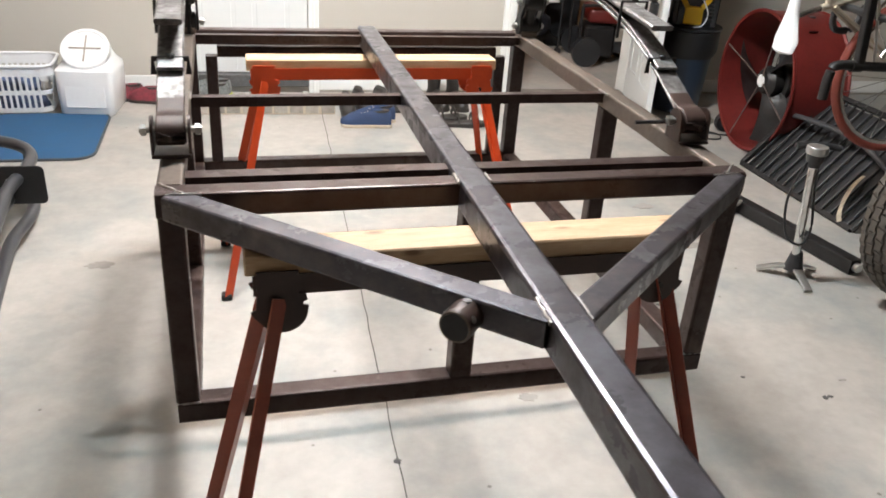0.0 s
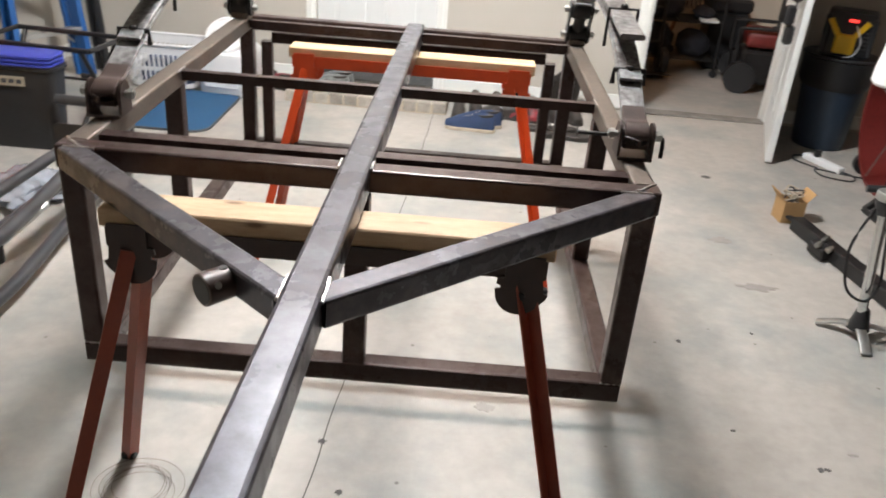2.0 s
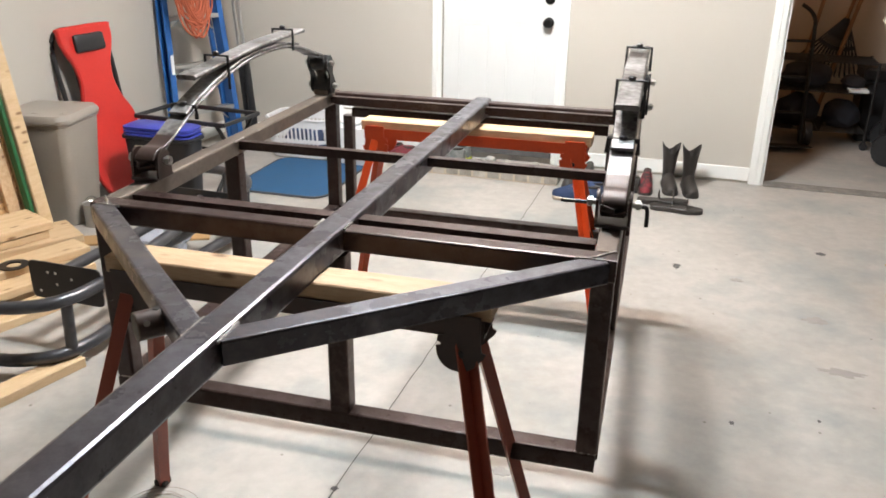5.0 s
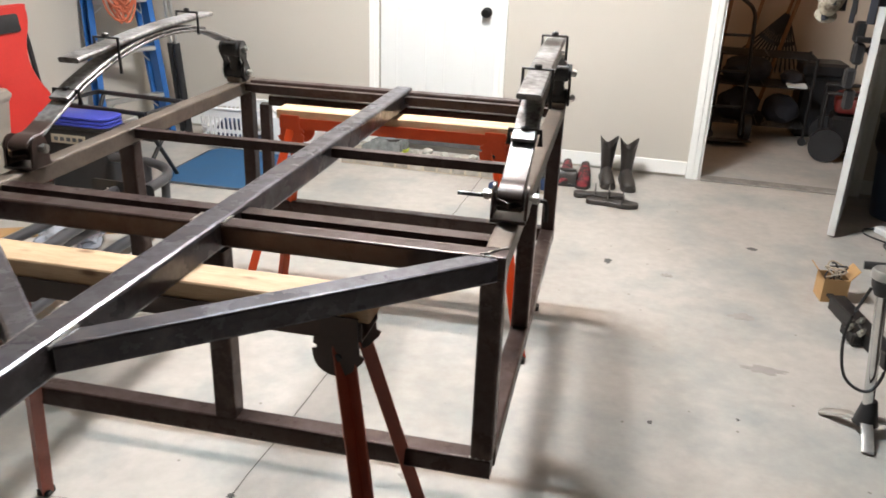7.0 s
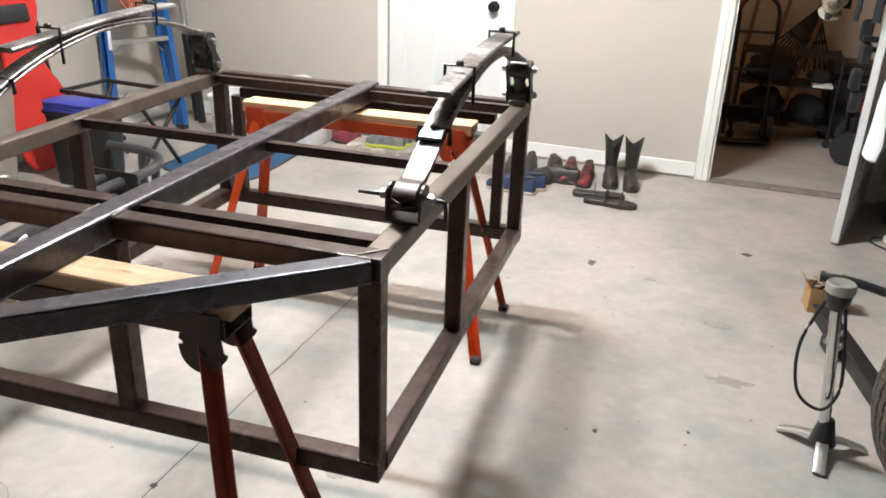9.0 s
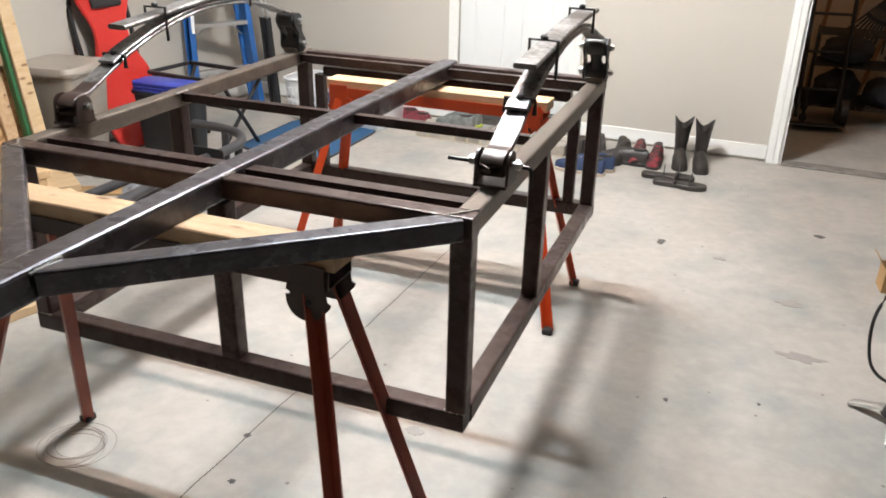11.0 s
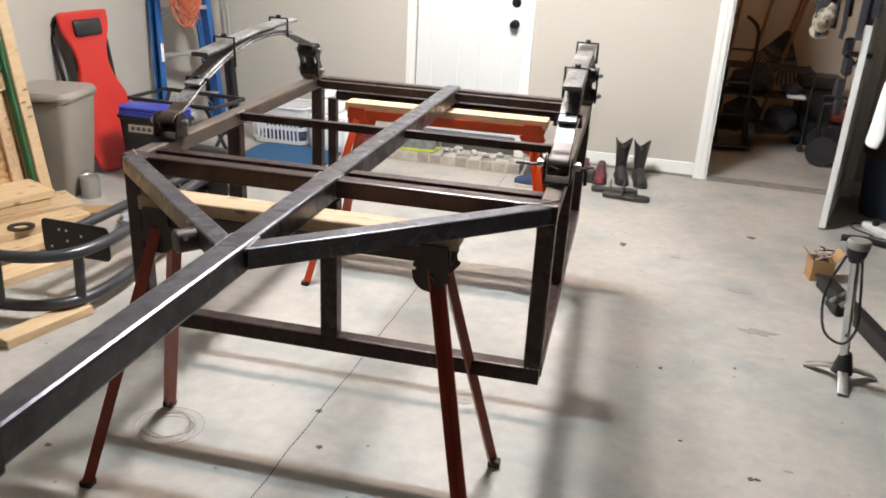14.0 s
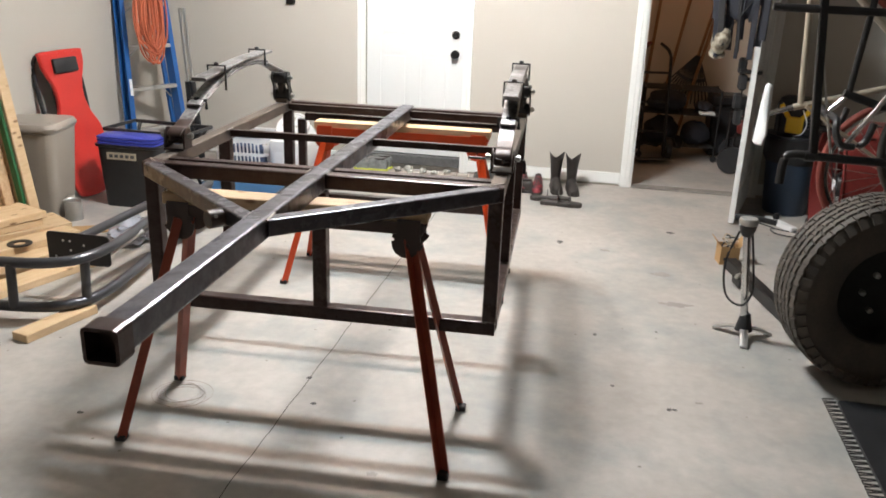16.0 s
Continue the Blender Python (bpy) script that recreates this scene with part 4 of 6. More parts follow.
def creeper():
    # local: x along the wall, z up the board, face towards -y
    ob = thing("mechanic_creeper", pose(-2.36, 3.74, 0, 0, 0, 0) @ pose(0, 0, 0.012, 0, -9, 0) @ pose(0, 0, 0, 0, 0, 78), "red moulded mechanic's creeper leaning upright on the wall", "creeper")
    half = [(-0.085, 0.0), (0.085, 0.0), (0.135, 0.06), (0.18, 0.20), (0.195, 0.35), (0.183, 0.445), (0.132, 0.54), (0.107, 0.64), (0.118, 0.735), (0.15, 0.81), (0.168, 0.87), (0.168, 0.92), (0.148, 0.945)]
    out = half + [(-x, z) for x, z in reversed(half[2:])]
    pts = smooth_path([(x, z, 0) for x, z in out], 3, True)
    part("bed", slab([(p.x, p.y) for p in pts], 0.035, m=pose(0, 0, 0, 90, 0, 0), bevel=0.008), RED, ob, "red moulded bed", True)
    part("headrest", box((0.19, 0.03, 0.095), (0, -0.045, 0.852), 0.013, seg=2), BLACKPLASTIC, ob, "black padded headrest", True)
    part("frame", sweep(circle(0.014, 10), smooth_path([(-0.175, 0.045, 0.04), (-0.175, 0.045, 0.45), (-0.165, 0.045, 0.88), (0.0, 0.045, 0.93), (0.165, 0.045, 0.88), (0.175, 0.045, 0.45), (0.175, 0.045, 0.04)], 5)), BLACKIRON, ob, "", True)
    part("backing", box((0.20, 0.02, 0.84), (0, 0.015, 0.46), 0.008), BLACKPLASTIC, ob)
    for x, z in ((-0.175, 0.1), (0.175, 0.1), (-0.175, 0.5), (0.175, 0.5), (-0.165, 0.85), (0.165, 0.85)):
        c = part("caster", box((0.03, 0.03, 0.03), (x, 0.065, z), 0.004), BLACKIRON, ob)
        part("wheel", lathe([(0.028, -0.01), (0.028, 0.01)], 16, m=pose(x, 0.10, z - 0.01, 0, 90, 0)), BLACKPLASTIC, c, "", True)
    return ob


creeper()


def tote():
    ob = thing("storage_tote", pose(-1.97, 3.635, 0, 0, 0, 2), "black storage tote with stacked blue lids and a paper label", "storage tote")

    def ring(w, d, z, r=0.04):
        return [V(x, y, z) for x, y in rounded(w, d, r, 3)]
    part("body", ring_skin([ring(0.36, 0.14, 0.0), ring(0.41, 0.155, 0.385), ring(0.44, 0.165, 0.39), ring(0.44, 0.165, 0.405)]), BLACKPLASTIC, ob, "", True)
    for i in range(3):
        part("lid", ring_skin([ring(0.395, 0.155, 0.405 + 0.019 * i), ring(0.41, 0.17, 0.409 + 0.019 * i), ring(0.41, 0.17, 0.417 + 0.019 * i), ring(0.38, 0.15, 0.423 + 0.019 * i)]), BLUEPLASTIC, ob, "flat blue lid", True)
    lab = part("paper_label", box((0.20, 0.003, 0.045), (-0.03, -0.0805, 0.335), 0.0005, pose(0, 0, 0, -3.5, 0, 0)), shade("label_paper", (0.42, 0.36, 0.27), (0.36, 0.31, 0.23), 0.7), ob, "small tan paper label")
    for k in range(5):
        part("print_bar", box((0.024, 0.001, 0.02), (-0.10 + 0.036 * k, -0.083, 0.335), 0, pose(0, 0, 0, -3.5, 0, 0)), DARKEDGE, lab)


tote()


def folding_stand():
    """A black tube stand: two top rails on crossed legs."""
    ob = thing("folding_stand", pose(-1.97, 3.97, 0, 0, 0, -4), "black folding tube stand with thin rails and crossed legs", "folding stand")
    for y in (-0.17, 0.17):
        part("top_rail", beam((-0.30, y, 0.445), (0.30, y, 0.445), 0.022, 0.024, 0.006), BLACKPLASTIC, ob)
        for x in (-0.26, 0.26):
            part("leg", rod((x, y, 0.435), (x - math.copysign(0.06, x), -y, 0.014), 0.012, 10), BLACKIRON, ob, "", True)
    for x in (-0.30, 0.30):
        part("end_rail", beam((x, -0.17, 0.445), (x, 0.17, 0.445), 0.020, 0.022, 0.005), BLACKPLASTIC, ob)
    part("stretcher", rod((-0.22, 0, 0.25), (0.22, 0, 0.25), 0.008, 8), BLACKIRON, ob, "", True)


folding_stand()
pc = thing("paint_can", pose(-2.15, 3.24, 0), "small shiny metal paint can on the floor", "paint can")
part("can", lathe([(0.052, 0), (0.054, 0.004), (0.052, 0.008), (0.052, 0.115), (0.055, 0.119), (0.05, 0.122), (0.045, 0.116)], 24), ALU, pc, "", True)
part("bail", sweep(circle(0.002, 6), arc((0, 0, 0.10), 0.056, 10, 170, 12)), ZINC, pc)


def ladder():
    # local: x across, z up, climbing face towards -y
    ob = thing("step_ladder", pose(-2.335, 4.60, 0, 0, 0, 66) @ pose(0, 0, 0.008, -5, 0, 0), "blue fibreglass step ladder folded against the wall", "ladder")
    H = 1.85
    for s in (-1, 1):
        x0, x1 = 0.225, 0.145
        prof = [(-0.03, -0.042), (0.008, -0.042), (0.008, 0.042), (-0.03, 0.042), (-0.03, 0.038), (0.003, 0.038), (0.003, -0.038), (-0.03, -0.038)]
        prof = [(a * s, b) for a, b in prof]
        part("rail", sweep(prof, [(s * x0, 0, 0.015), (s * x1, 0, H)], up=(0, 1, 0)), BLUEGLASS, ob)
        part("foot", box((0.05, 0.09, 0.03), (s * x0, 0, 0.008), 0.004), BLACKPLASTIC, ob)
        part("rear_rail", beam((s * (x0 - 0.005), 0.075, 0.015), (s * (x1 - 0.02), 0.075, H - 0.1), 0.03, 0.03, 0.004, (0, 1, 0)), BLUEGLASS, ob)
    for k in range(6):
        z = 0.30 + 0.30 * k
        w = 0.225 - 0.08 * z / H
        st = part("step", box((2 * w - 0.01, 0.085, 0.028), (0, -0.002, z), 0.004), ALU, ob)
        for s in (-1, 1):
            part("brace", rod((s * (w - 0.02), 0.03, z - 0.08), (s * (w - 0.10), 0.0, z - 0.014), 0.005, 6), ALU, st)
    part("top_cap", box((0.34, 0.16, 0.05), (0, 0.03, H), 0.01), BLUEGLASS, ob)
    part("sticker", box((0.022, 0.001, 0.12), (-0.203, -0.0435, 0.62), 0, pose(0, 0, 0, 0, 2.4, 0)), WHITEPLASTIC, ob, "white sticker with unreadable print")
    return ob


ladder()


def cord():
    r = random.Random(3)
    ob = thing("extension_cord", pose(-2.30, 4.545, 0.0, 0, 0, 66) @ pose(-0.06, -0.075, 0), "bundled orange extension cord hanging on the ladder", "cord")
    for k in range(26):
        w, top, bot = r.uniform(0.02, 0.105), r.uniform(1.36, 1.50), r.uniform(0.80, 0.98)
        c, d = r.uniform(-0.03, 0.03), r.uniform(-0.03, 0.012)
        pts = [(c - w * 0.35, d, top), (c - w, d + 0.008, (top + bot) / 2 + 0.05), (c - w * 0.9, d, bot + 0.1), (c, d - 0.01, bot), (c + w * 0.9, d, bot + 0.1), (c + w, d + 0.008, (top + bot) / 2 + 0.05), (c + w * 0.35, d, top), (c, d, top + 0.03)]
        part("loop", sweep(circle(0.0065, 7), smooth_path(pts, 6, True), up=(0, 1, 0), closed=True), ORANGECORD, ob, "", True)
    part("wrap", sweep(circle(0.008, 8), smooth_path([(0.07 * math.cos(a / 3), 0.045 * math.sin(a / 3) - 0.005, 1.34 + 0.004 * a) for a in range(0, 38, 2)], 2)), ORANGECORD, ob, "", True)


cord()
pole = thing("pole", pose(-2.20, 4.98, 0, 2.2, -2.5, 0), "thin grey pole with black lower sleeve leaning in the corner", "pole")
part("shaft", rod((0, 0, 0.0), (0, 0, 1.18), 0.011, 12), ALU, pole, "", True)
part("sleeve", rod((0.0, -0.004, 0.012), (0.0, -0.004, 0.62), 0.026, 14), BLACKPLASTIC, pole, "", True)
pole2 = copy_thing(pole, pose(-2.27, 5.02, 0, 2.0, -4.5, 60))


# ---- by the back wall ----


def laundry_basket():
    ob = thing("laundry_basket", pose(-1.75, 4.86, 0.012, 0, 0, 3), "white slotted plastic laundry basket on the blue mat", "laundry basket")
    n, rows = 44, ((0.0, 0.025), (0.10, 0.125), (0.205, 0.26))

    def at(u, z):
        k = u * n
        pts = rounded(0.40 + 0.20 * z, 0.26 + 0.20 * z, 0.07, 10)
        a = pts[int(k) % len(pts)]
        return V(a[0], a[1], z)
    n = len(rounded(1, 1, 0.1, 10))
    for z0, z1 in rows:
        bm = bmesh.new()
        for k in range(n):
            a, b = k / n, (k + 1) / n
            bm.faces.new([bm.verts.new(p) for p in (at(a, z0), at(b, z0), at(b, z1), at(a, z1))])
        bmesh.ops.remove_doubles(bm, verts=bm.verts, dist=0.0005)
        bmesh.ops.solidify(bm, geom=bm.faces[:], thickness=0.004)
        part("band", bm, WHITEPLASTIC, ob, "", True)
    # slats on the straight sides
    for s in (-1, 1):
        for k in range(11):
            f = -0.15 + 0.03 * k
            part("slat", sweep(rounded(0.013, 0.004, 0.001, 1), [V(f * 1.0, s * (0.13 + 0.1 * z), z) for z in (0.02, 0.11, 0.21)], up=(0, s, 0)), WHITEPLASTIC, ob)
        for k in range(7):
            f = -0.09 + 0.03 * k
            part("slat", sweep(rounded(0.013, 0.004, 0.001, 1), [V(s * (0.20 + 0.1 * z), f, z) for z in (0.02, 0.11, 0.21)], up=(s, 0, 0)), WHITEPLASTIC, ob)
    part("rim", sweep(circle(0.009, 8), [at(k / n, 0.262) for k in range(n)], closed=True), WHITEPLASTIC, ob, "", True)
    part("bottom", slab(rounded(0.39, 0.25, 0.06, 4), 0.004), WHITEPLASTIC, ob)
    rg = random.Random(5)
    cl = thing("folded_clothes", pose(-1.75, 4.86, 0.022), "pile of dark and light laundry inside the basket", "clothes")
    bm = bmesh.new()
    bmesh.ops.create_icosphere(bm, subdivisions=4, radius=1)
    for v in bm.verts:
        q = 1 + 0.3 * noise.noise(v.co * 3)
        v.co = Vector((v.co.x * 0.165 * q, v.co.y * 0.10 * q, max(0, v.co.z * 0.16 * q)))
    part("cloth", bm, shade("laundry", (0.10, 0.14, 0.25), (0.03, 0.035, 0.06), 0.9, 0, 14, 60, 0.6), cl, "", True)


laundry_basket()


def food_bin():
    ob = thing("food_bin", pose(-1.345, 4.86, 0, 0, 0, -4), "white plastic food storage bin with round screw lid", "storage bin")

    def ring(w, d, z, r=0.03, dy=0.0):
        return [V(x, y + dy, z) for x, y in rounded(w, d, r, 3)]
    part("body", ring_skin([ring(0.27, 0.30, 0.0), ring(0.29, 0.32, 0.015), ring(0.305, 0.33, 0.22), ring(0.30, 0.325, 0.25), ring(0.25, 0.24, 0.285, 0.06, 0.03), ring(0.20, 0.15, 0.345, 0.06, 0.05)]), WHITEPLASTIC, ob, "", True)
    part("front_panel", box((0.21, 0.006, 0.13), (0, -0.163, 0.115), 0.002, pose(0, 0, 0, -2.3, 0, 0)), WHITEPLASTIC, ob)
    tilt = pose(0, -0.03, 0.330, 42, 0, 0)
    part("neck", lathe([(0.112, -0.09), (0.112, 0.01)], 28, m=tilt), WHITEPLASTIC, ob, "", True)
    lid = part("lid", lathe([(0.128, 0.0), (0.131, 0.004), (0.131, 0.030), (0.126, 0.036), (0.112, 0.036), (0.110, 0.030), (0.004, 0.030)], 32, m=tilt), WHITEPLASTIC, ob, "round white screw lid", True)
    for a in (0, 90):
        part("grip_rib", box((0.17, 0.008, 0.008), (0, 0, 0), 0.002, tilt @ pose(0, 0, 0.034, 0, 0, a)), BEIGEPLASTIC, lid)
    return ob


food_bin()
mt = thing("floor_mat", pose(-1.53, 4.36, 0, 0, 0, 2), "dark blue floor mat with grey bound edge", "mat")
part("mat_surface", slab(rounded(0.60, 0.72, 0.09, 6), 0.012, bevel=0.003), BLUECLOTH, mt)
part("binding", sweep(circle(0.007, 6), [(x, y, 0.0075) for x, y in rounded(0.61, 0.73, 0.095, 6)], closed=True), DARKEDGE, mt, "", True)

# paver step in front of the door
step = thing("paver_step", pose(-0.48, 4.83, 0, 0, 0, 0), "row of grey concrete pavers laid before the door", "step")
part("bedding", box((0.985, 0.198, 0.058), (0, 0.001, 0.029), 0.002), CREAM, step, "pale mortar between the pavers")
for k in range(11):
    for row in range(2):
        rk = random.Random(k * 2 + row)
        pv = part("paver", box((0.086, 0.098, 0.066), (0, 0, 0.033), 0.006), PAVER, step)
        pv.matrix_basis = pose(-0.45 + 0.09 * k + rk.uniform(-0.002, 0.002), -0.05 + 0.102 * row, rk.uniform(0, 0.003), 0, 0, rk.uniform(-1.5, 1.5))


def shoe(m, upper, sole, label, length=0.28, boot=0.0, group=""):
    """Toe towards +x."""
    ob = thing("boot" if boot else "shoe", m, label, "boot" if boot else "shoe", group)
    Ls = length
    st = [(0.0, 0.030, 0.075), (0.06, 0.036, 0.085), (0.14, 0.037, 0.080), (0.20, 0.042, 0.062), (0.245, 0.041, 0.045), (0.275, 0.028, 0.032)]
    outline = [(x * Ls / 0.28, w + 0.003) for x, w, h in st]
    so = [(x, w) for x, w in outline] + [(outline[-1][0] + 0.008, 0)] + [(x, -w) for x, w in reversed(outline)] + [(-0.012, 0)]
    pts = smooth_path([(x, y, 0) for x, y in so], 3, True)
    part("sole", slab([(p.x, p.y) for p in pts], 0.02, bevel=0.003), sole, ob)
    rings = []
    for x, w, h in [(-0.006, 0.020, 0.060)] + st + [(0.284, 0.010, 0.024)]:
        x = x * Ls / 0.28
        rings.append([V(x, w * math.cos(radians(a)), 0.018 + h * max(0, math.sin(radians(a))) ** 0.8) for a in range(0, 181, 20)])
    part("upper", ring_skin(rings), upper, ob, "", True)
    if boot:
        sh = []
        for z, a, b in ((0.05, 0.06, 0.034), (0.12, 0.055, 0.036), (0.2, 0.062, 0.045), (boot, 0.072, 0.055)):
            sh.append([V(0.055 + a * math.cos(t), b * math.sin(t), z + (0.060 * abs(math.sin(t)) ** 1.5 if z == boot else 0)) for t in [2 * math.pi * k / 18 for k in range(18)]])
        sh.append([V(0.055 + 0.066 * math.cos(t), 0.049 * math.sin(t), boot - 0.006 + 0.060 * abs(math.sin(t)) ** 1.5) for t in [2 * math.pi * k / 18 for k in range(18)]])
        sh.append([V(0.055 + 0.05 * math.cos(t), 0.038 * math.sin(t), boot - 0.10) for t in [2 * math.pi * k / 18 for k in range(18)]])
        part("shaft", ring_skin(sh), upper, ob, "", True)
    else:
        part("opening", slab([(0.055 + 0.05 * math.cos(t), 0.024 * math.sin(t)) for t in [2 * math.pi * k / 16 for k in range(16)]], 0.012, m=pose(0, 0, 0.088, 0, 3, 0)), DARKLEATHER, ob)
        for k in range(4):
            part("lace", rod((0.125 + 0.018 * k, -0.02, 0.094 - 0.006 * k), (0.13 + 0.018 * k, 0.02, 0.094 - 0.006 * k), 0.0025, 6), CREAM if upper is BLUESUEDE else DARKLEATHER, ob)
    return ob


shoe(pose(0.31, 4.50, 0, 0, 0, 176), BLUESUEDE, CREAM, "blue suede lace-up shoe with gum sole on the floor", group="pair of blue shoes")
shoe(pose(0.345, 4.60, 0, 0, 0, 186), BLUESUEDE, CREAM, "blue suede lace-up shoe with gum sole on the floor", group="pair of blue shoes")
for x, y, a in ((0.085, 4.90, -88), (0.17, 5.02, -84), (0.34, 4.98, -95), (0.50, 4.79, 178), (0.30, 5.03, -80)):
    shoe(pose(x, y, 0, 0, 0, a), DARKLEATHER, BLACKPLASTIC, "worn dark leather shoe near the back door", group="dark shoes by the door")
for x, y, a in ((-1.10, 5.02, 180), (-0.98, 4.95, 165)):
    shoe(pose(x, y, 0, 0, 0, a), PINK, DARKLEATHER, "small pink and grey sneaker by the wall", 0.2, group="pink sneakers")
for x, y in ((0.42, 4.96), (0.53, 4.94)):
    shoe(pose(x, y + 0.06, 0, 0, 0, -88), HIKER, DARKLEATHER, "red and black hiking shoe by the wall", 0.27, 0.0, group="red hiking shoes")
for x, y in ((0.645, 4.99), (0.765, 4.98)):
    shoe(pose(x, y + 0.05, 0, 0, 0, -80), DARKLEATHER, DARKLEATHER, "tall black cowboy boot standing by the wall", 0.27, 0.215, group="pair of cowboy boots")


def sandal(m):
    ob = thing("sandal", m, "flat worn brown sandal on the floor", "sandal", "pair of sandals")
    so = smooth_path([(0, 0.03, 0), (0.1, 0.028, 0), (0.2, 0.045, 0), (0.27, 0.025, 0), (0.27, -0.02, 0), (0.2, -0.045, 0), (0.1, -0.032, 0), (0, -0.03, 0)], 4, True)
    part("sole", slab([(p.x, p.y) for p in so], 0.028, bevel=0.004), DARKLEATHER, ob)
    for x in (0.11, 0.19):
        part("strap", sweep(rounded(0.03, 0.004, 0.001, 1), [V(x, 0.045 * math.cos(radians(a)), 0.025 + 0.045 * math.sin(radians(a))) for a in range(0, 181, 20)], up=(1, 0, 0)), DARKLEATHER, ob, "", True)


sandal(pose(0.52, 4.60, 0, 0, 0, 6))
sandal(pose(0.60, 4.51, 0, 0, 0, -2))
TRAINER = shade("grey_knit", (0.20, 0.21, 0.20), (0.07, 0.075, 0.075), 0.8, 0.0, 30, 120, 0.3)
LIME = shade("lime_rubber", (0.50, 0.55, 0.06), (0.36, 0.40, 0.05), 0.6, 0.0, 12, 90, 0.1)
for x, y, a in ((-0.60, 4.80, 182), (-0.59, 4.885, 174)):
    shoe(pose(x, y, 0.069, 0, 0, a), TRAINER, LIME, "grey running shoe with lime sole on the paver step", 0.25, group="running shoes on the step")
PEBBLE = shade("pale_pebble", (0.46, 0.45, 0.40), (0.28, 0.27, 0.24), 0.85, 0.0, 20, 90, 0.3, 0.2)
for k, (x, y, r) in enumerate(((-0.52, 4.84, 0.030), (-0.45, 4.88, 0.036), (-0.42, 4.80, 0.026), (-0.33, 4.84, 0.034), (-0.24, 4.82, 0.028), (-0.15, 4.87, 0.030))):
    bm = bmesh.new()
    bmesh.ops.create_icosphere(bm, subdivisions=2, radius=1)
    for v in bm.verts:
        q = 1 + 0.25 * noise.noise(v.co * 1.6 + V(k * 4, 0, 0))
        v.co = Vector((v.co.x * r * q, v.co.y * r * 0.8 * q, r * 0.45 + max(-0.45, v.co.z * 0.6 * q) * r))
    peb = part("stone", bm, PEBBLE, None, "", True, pose(x, y, 0.0695, 0, 0, 40 * k))
    tagged(peb, "small pale rounded stone lying on the paver step", "stone", "stones on the step")

# ---- things by the open side ----
REDPAINT = shade("dull_red_paint", (0.18, 0.02, 0.016), (0.10, 0.012, 0.010), 0.45, 0.1, 6, 60, 0.08)
WHITEGLOSS = shade("white_saddle", (0.80, 0.80, 0.80), (0.76, 0.76, 0.76), 0.3, 0.0, 6, 90, 0.02)
TANFRAME = shade("cream_frame_paint", (0.50, 0.43, 0.33), (0.42, 0.36, 0.28), 0.35, 0.2, 8, 90, 0.03)
CHROME = shade("chrome", (0.75, 0.75, 0.75), (0.6, 0.6, 0.6), 0.18, 1.0, 20, 90, 0.02)
OLDRED = shade("red_tyre", (0.28, 0.055, 0.035), (0.20, 0.04, 0.028), 0.7, 0.0, 12, 90, 0.1)
WOODHANDLE = shade("wood_handle", (0.28, 0.15, 0.07), (0.2, 0.1, 0.045), 0.6, 0.0, 8, 50, 0.1)
DARKCLOTH = shade("dark_cloth", (0.018, 0.02, 0.03), (0.01, 0.011, 0.016), 0.8, 0.0, 20, 120, 0.3)


def floor_pump():
    ob = thing("floor_pump", pose(1.675, 2.58, 0), "bicycle floor pump with chrome barrel and silver tripod base", "pump")
    top = V(-0.055, -0.02, 0.50)
    foot = V(0, 0, 0.05)
    part("barrel", sweep(circle(0.0165, 16), [foot, top]), CHROME, ob, "slim chrome barrel", True)
    part("collar", lathe([(0.040, 0), (0.034, 0.02), (0.022, 0.075), (0.019, 0.08)], 18, m=pose(0, 0, 0.035)), BLACKPLASTIC, ob, "", True)
    for a in (150, 265, 20):
        d = V(math.cos(radians(a)), math.sin(radians(a)), 0)
        pts = [V(0, 0, 0.045), d * 0.05 + V(0, 0, 0.040), d * 0.10 + V(0, 0, 0.022), d * 0.135 + V(0, 0, 0.008)]
        part("leg", sweep(rounded(0.036, 0.012, 0.004, 2), smooth_path(pts, 4), scales=None), ALU, ob, "flat silver foot", True)
    g = part("gauge", lathe([(0.034, 0), (0.040, 0.006), (0.040, 0.026), (0.036, 0.032), (0.031, 0.030), (0.003, 0.030)], 22, m=Matrix.Translation(top + V(0, 0, 0.03))), ALU, ob, "round silver gauge head", True)
    part("gauge_body", lathe([(0.02, -0.02), (0.034, 0.01), (0.036, 0.032)], 18, m=Matrix.Translation(top)), BLACKPLASTIC, g, "", True)
    part("handle", sweep(circle(0.013, 12), smooth_path([top + V(-0.05, 0.06, 0.045), top + V(0.03, 0.05, 0.05), top + V(0.12, 0.03, 0.04)], 5)), BLACKPLASTIC, ob, "black cross handle", True)
    hose = smooth_path([top + V(0.02, 0, 0.01), top + V(0.05, 0.01, -0.15), top + V(0.06, -0.01, -0.27), top + V(0.02, -0.03, -0.33), top + V(-0.05, -0.02, -0.29), top + V(-0.07, 0, -0.15), top + V(-0.03, 0, 0.0)], 7)
    part("hose", sweep(circle(0.005, 8), hose), BLACKPLASTIC, ob, "thin black rubber hose", True)
    return ob


floor_pump()


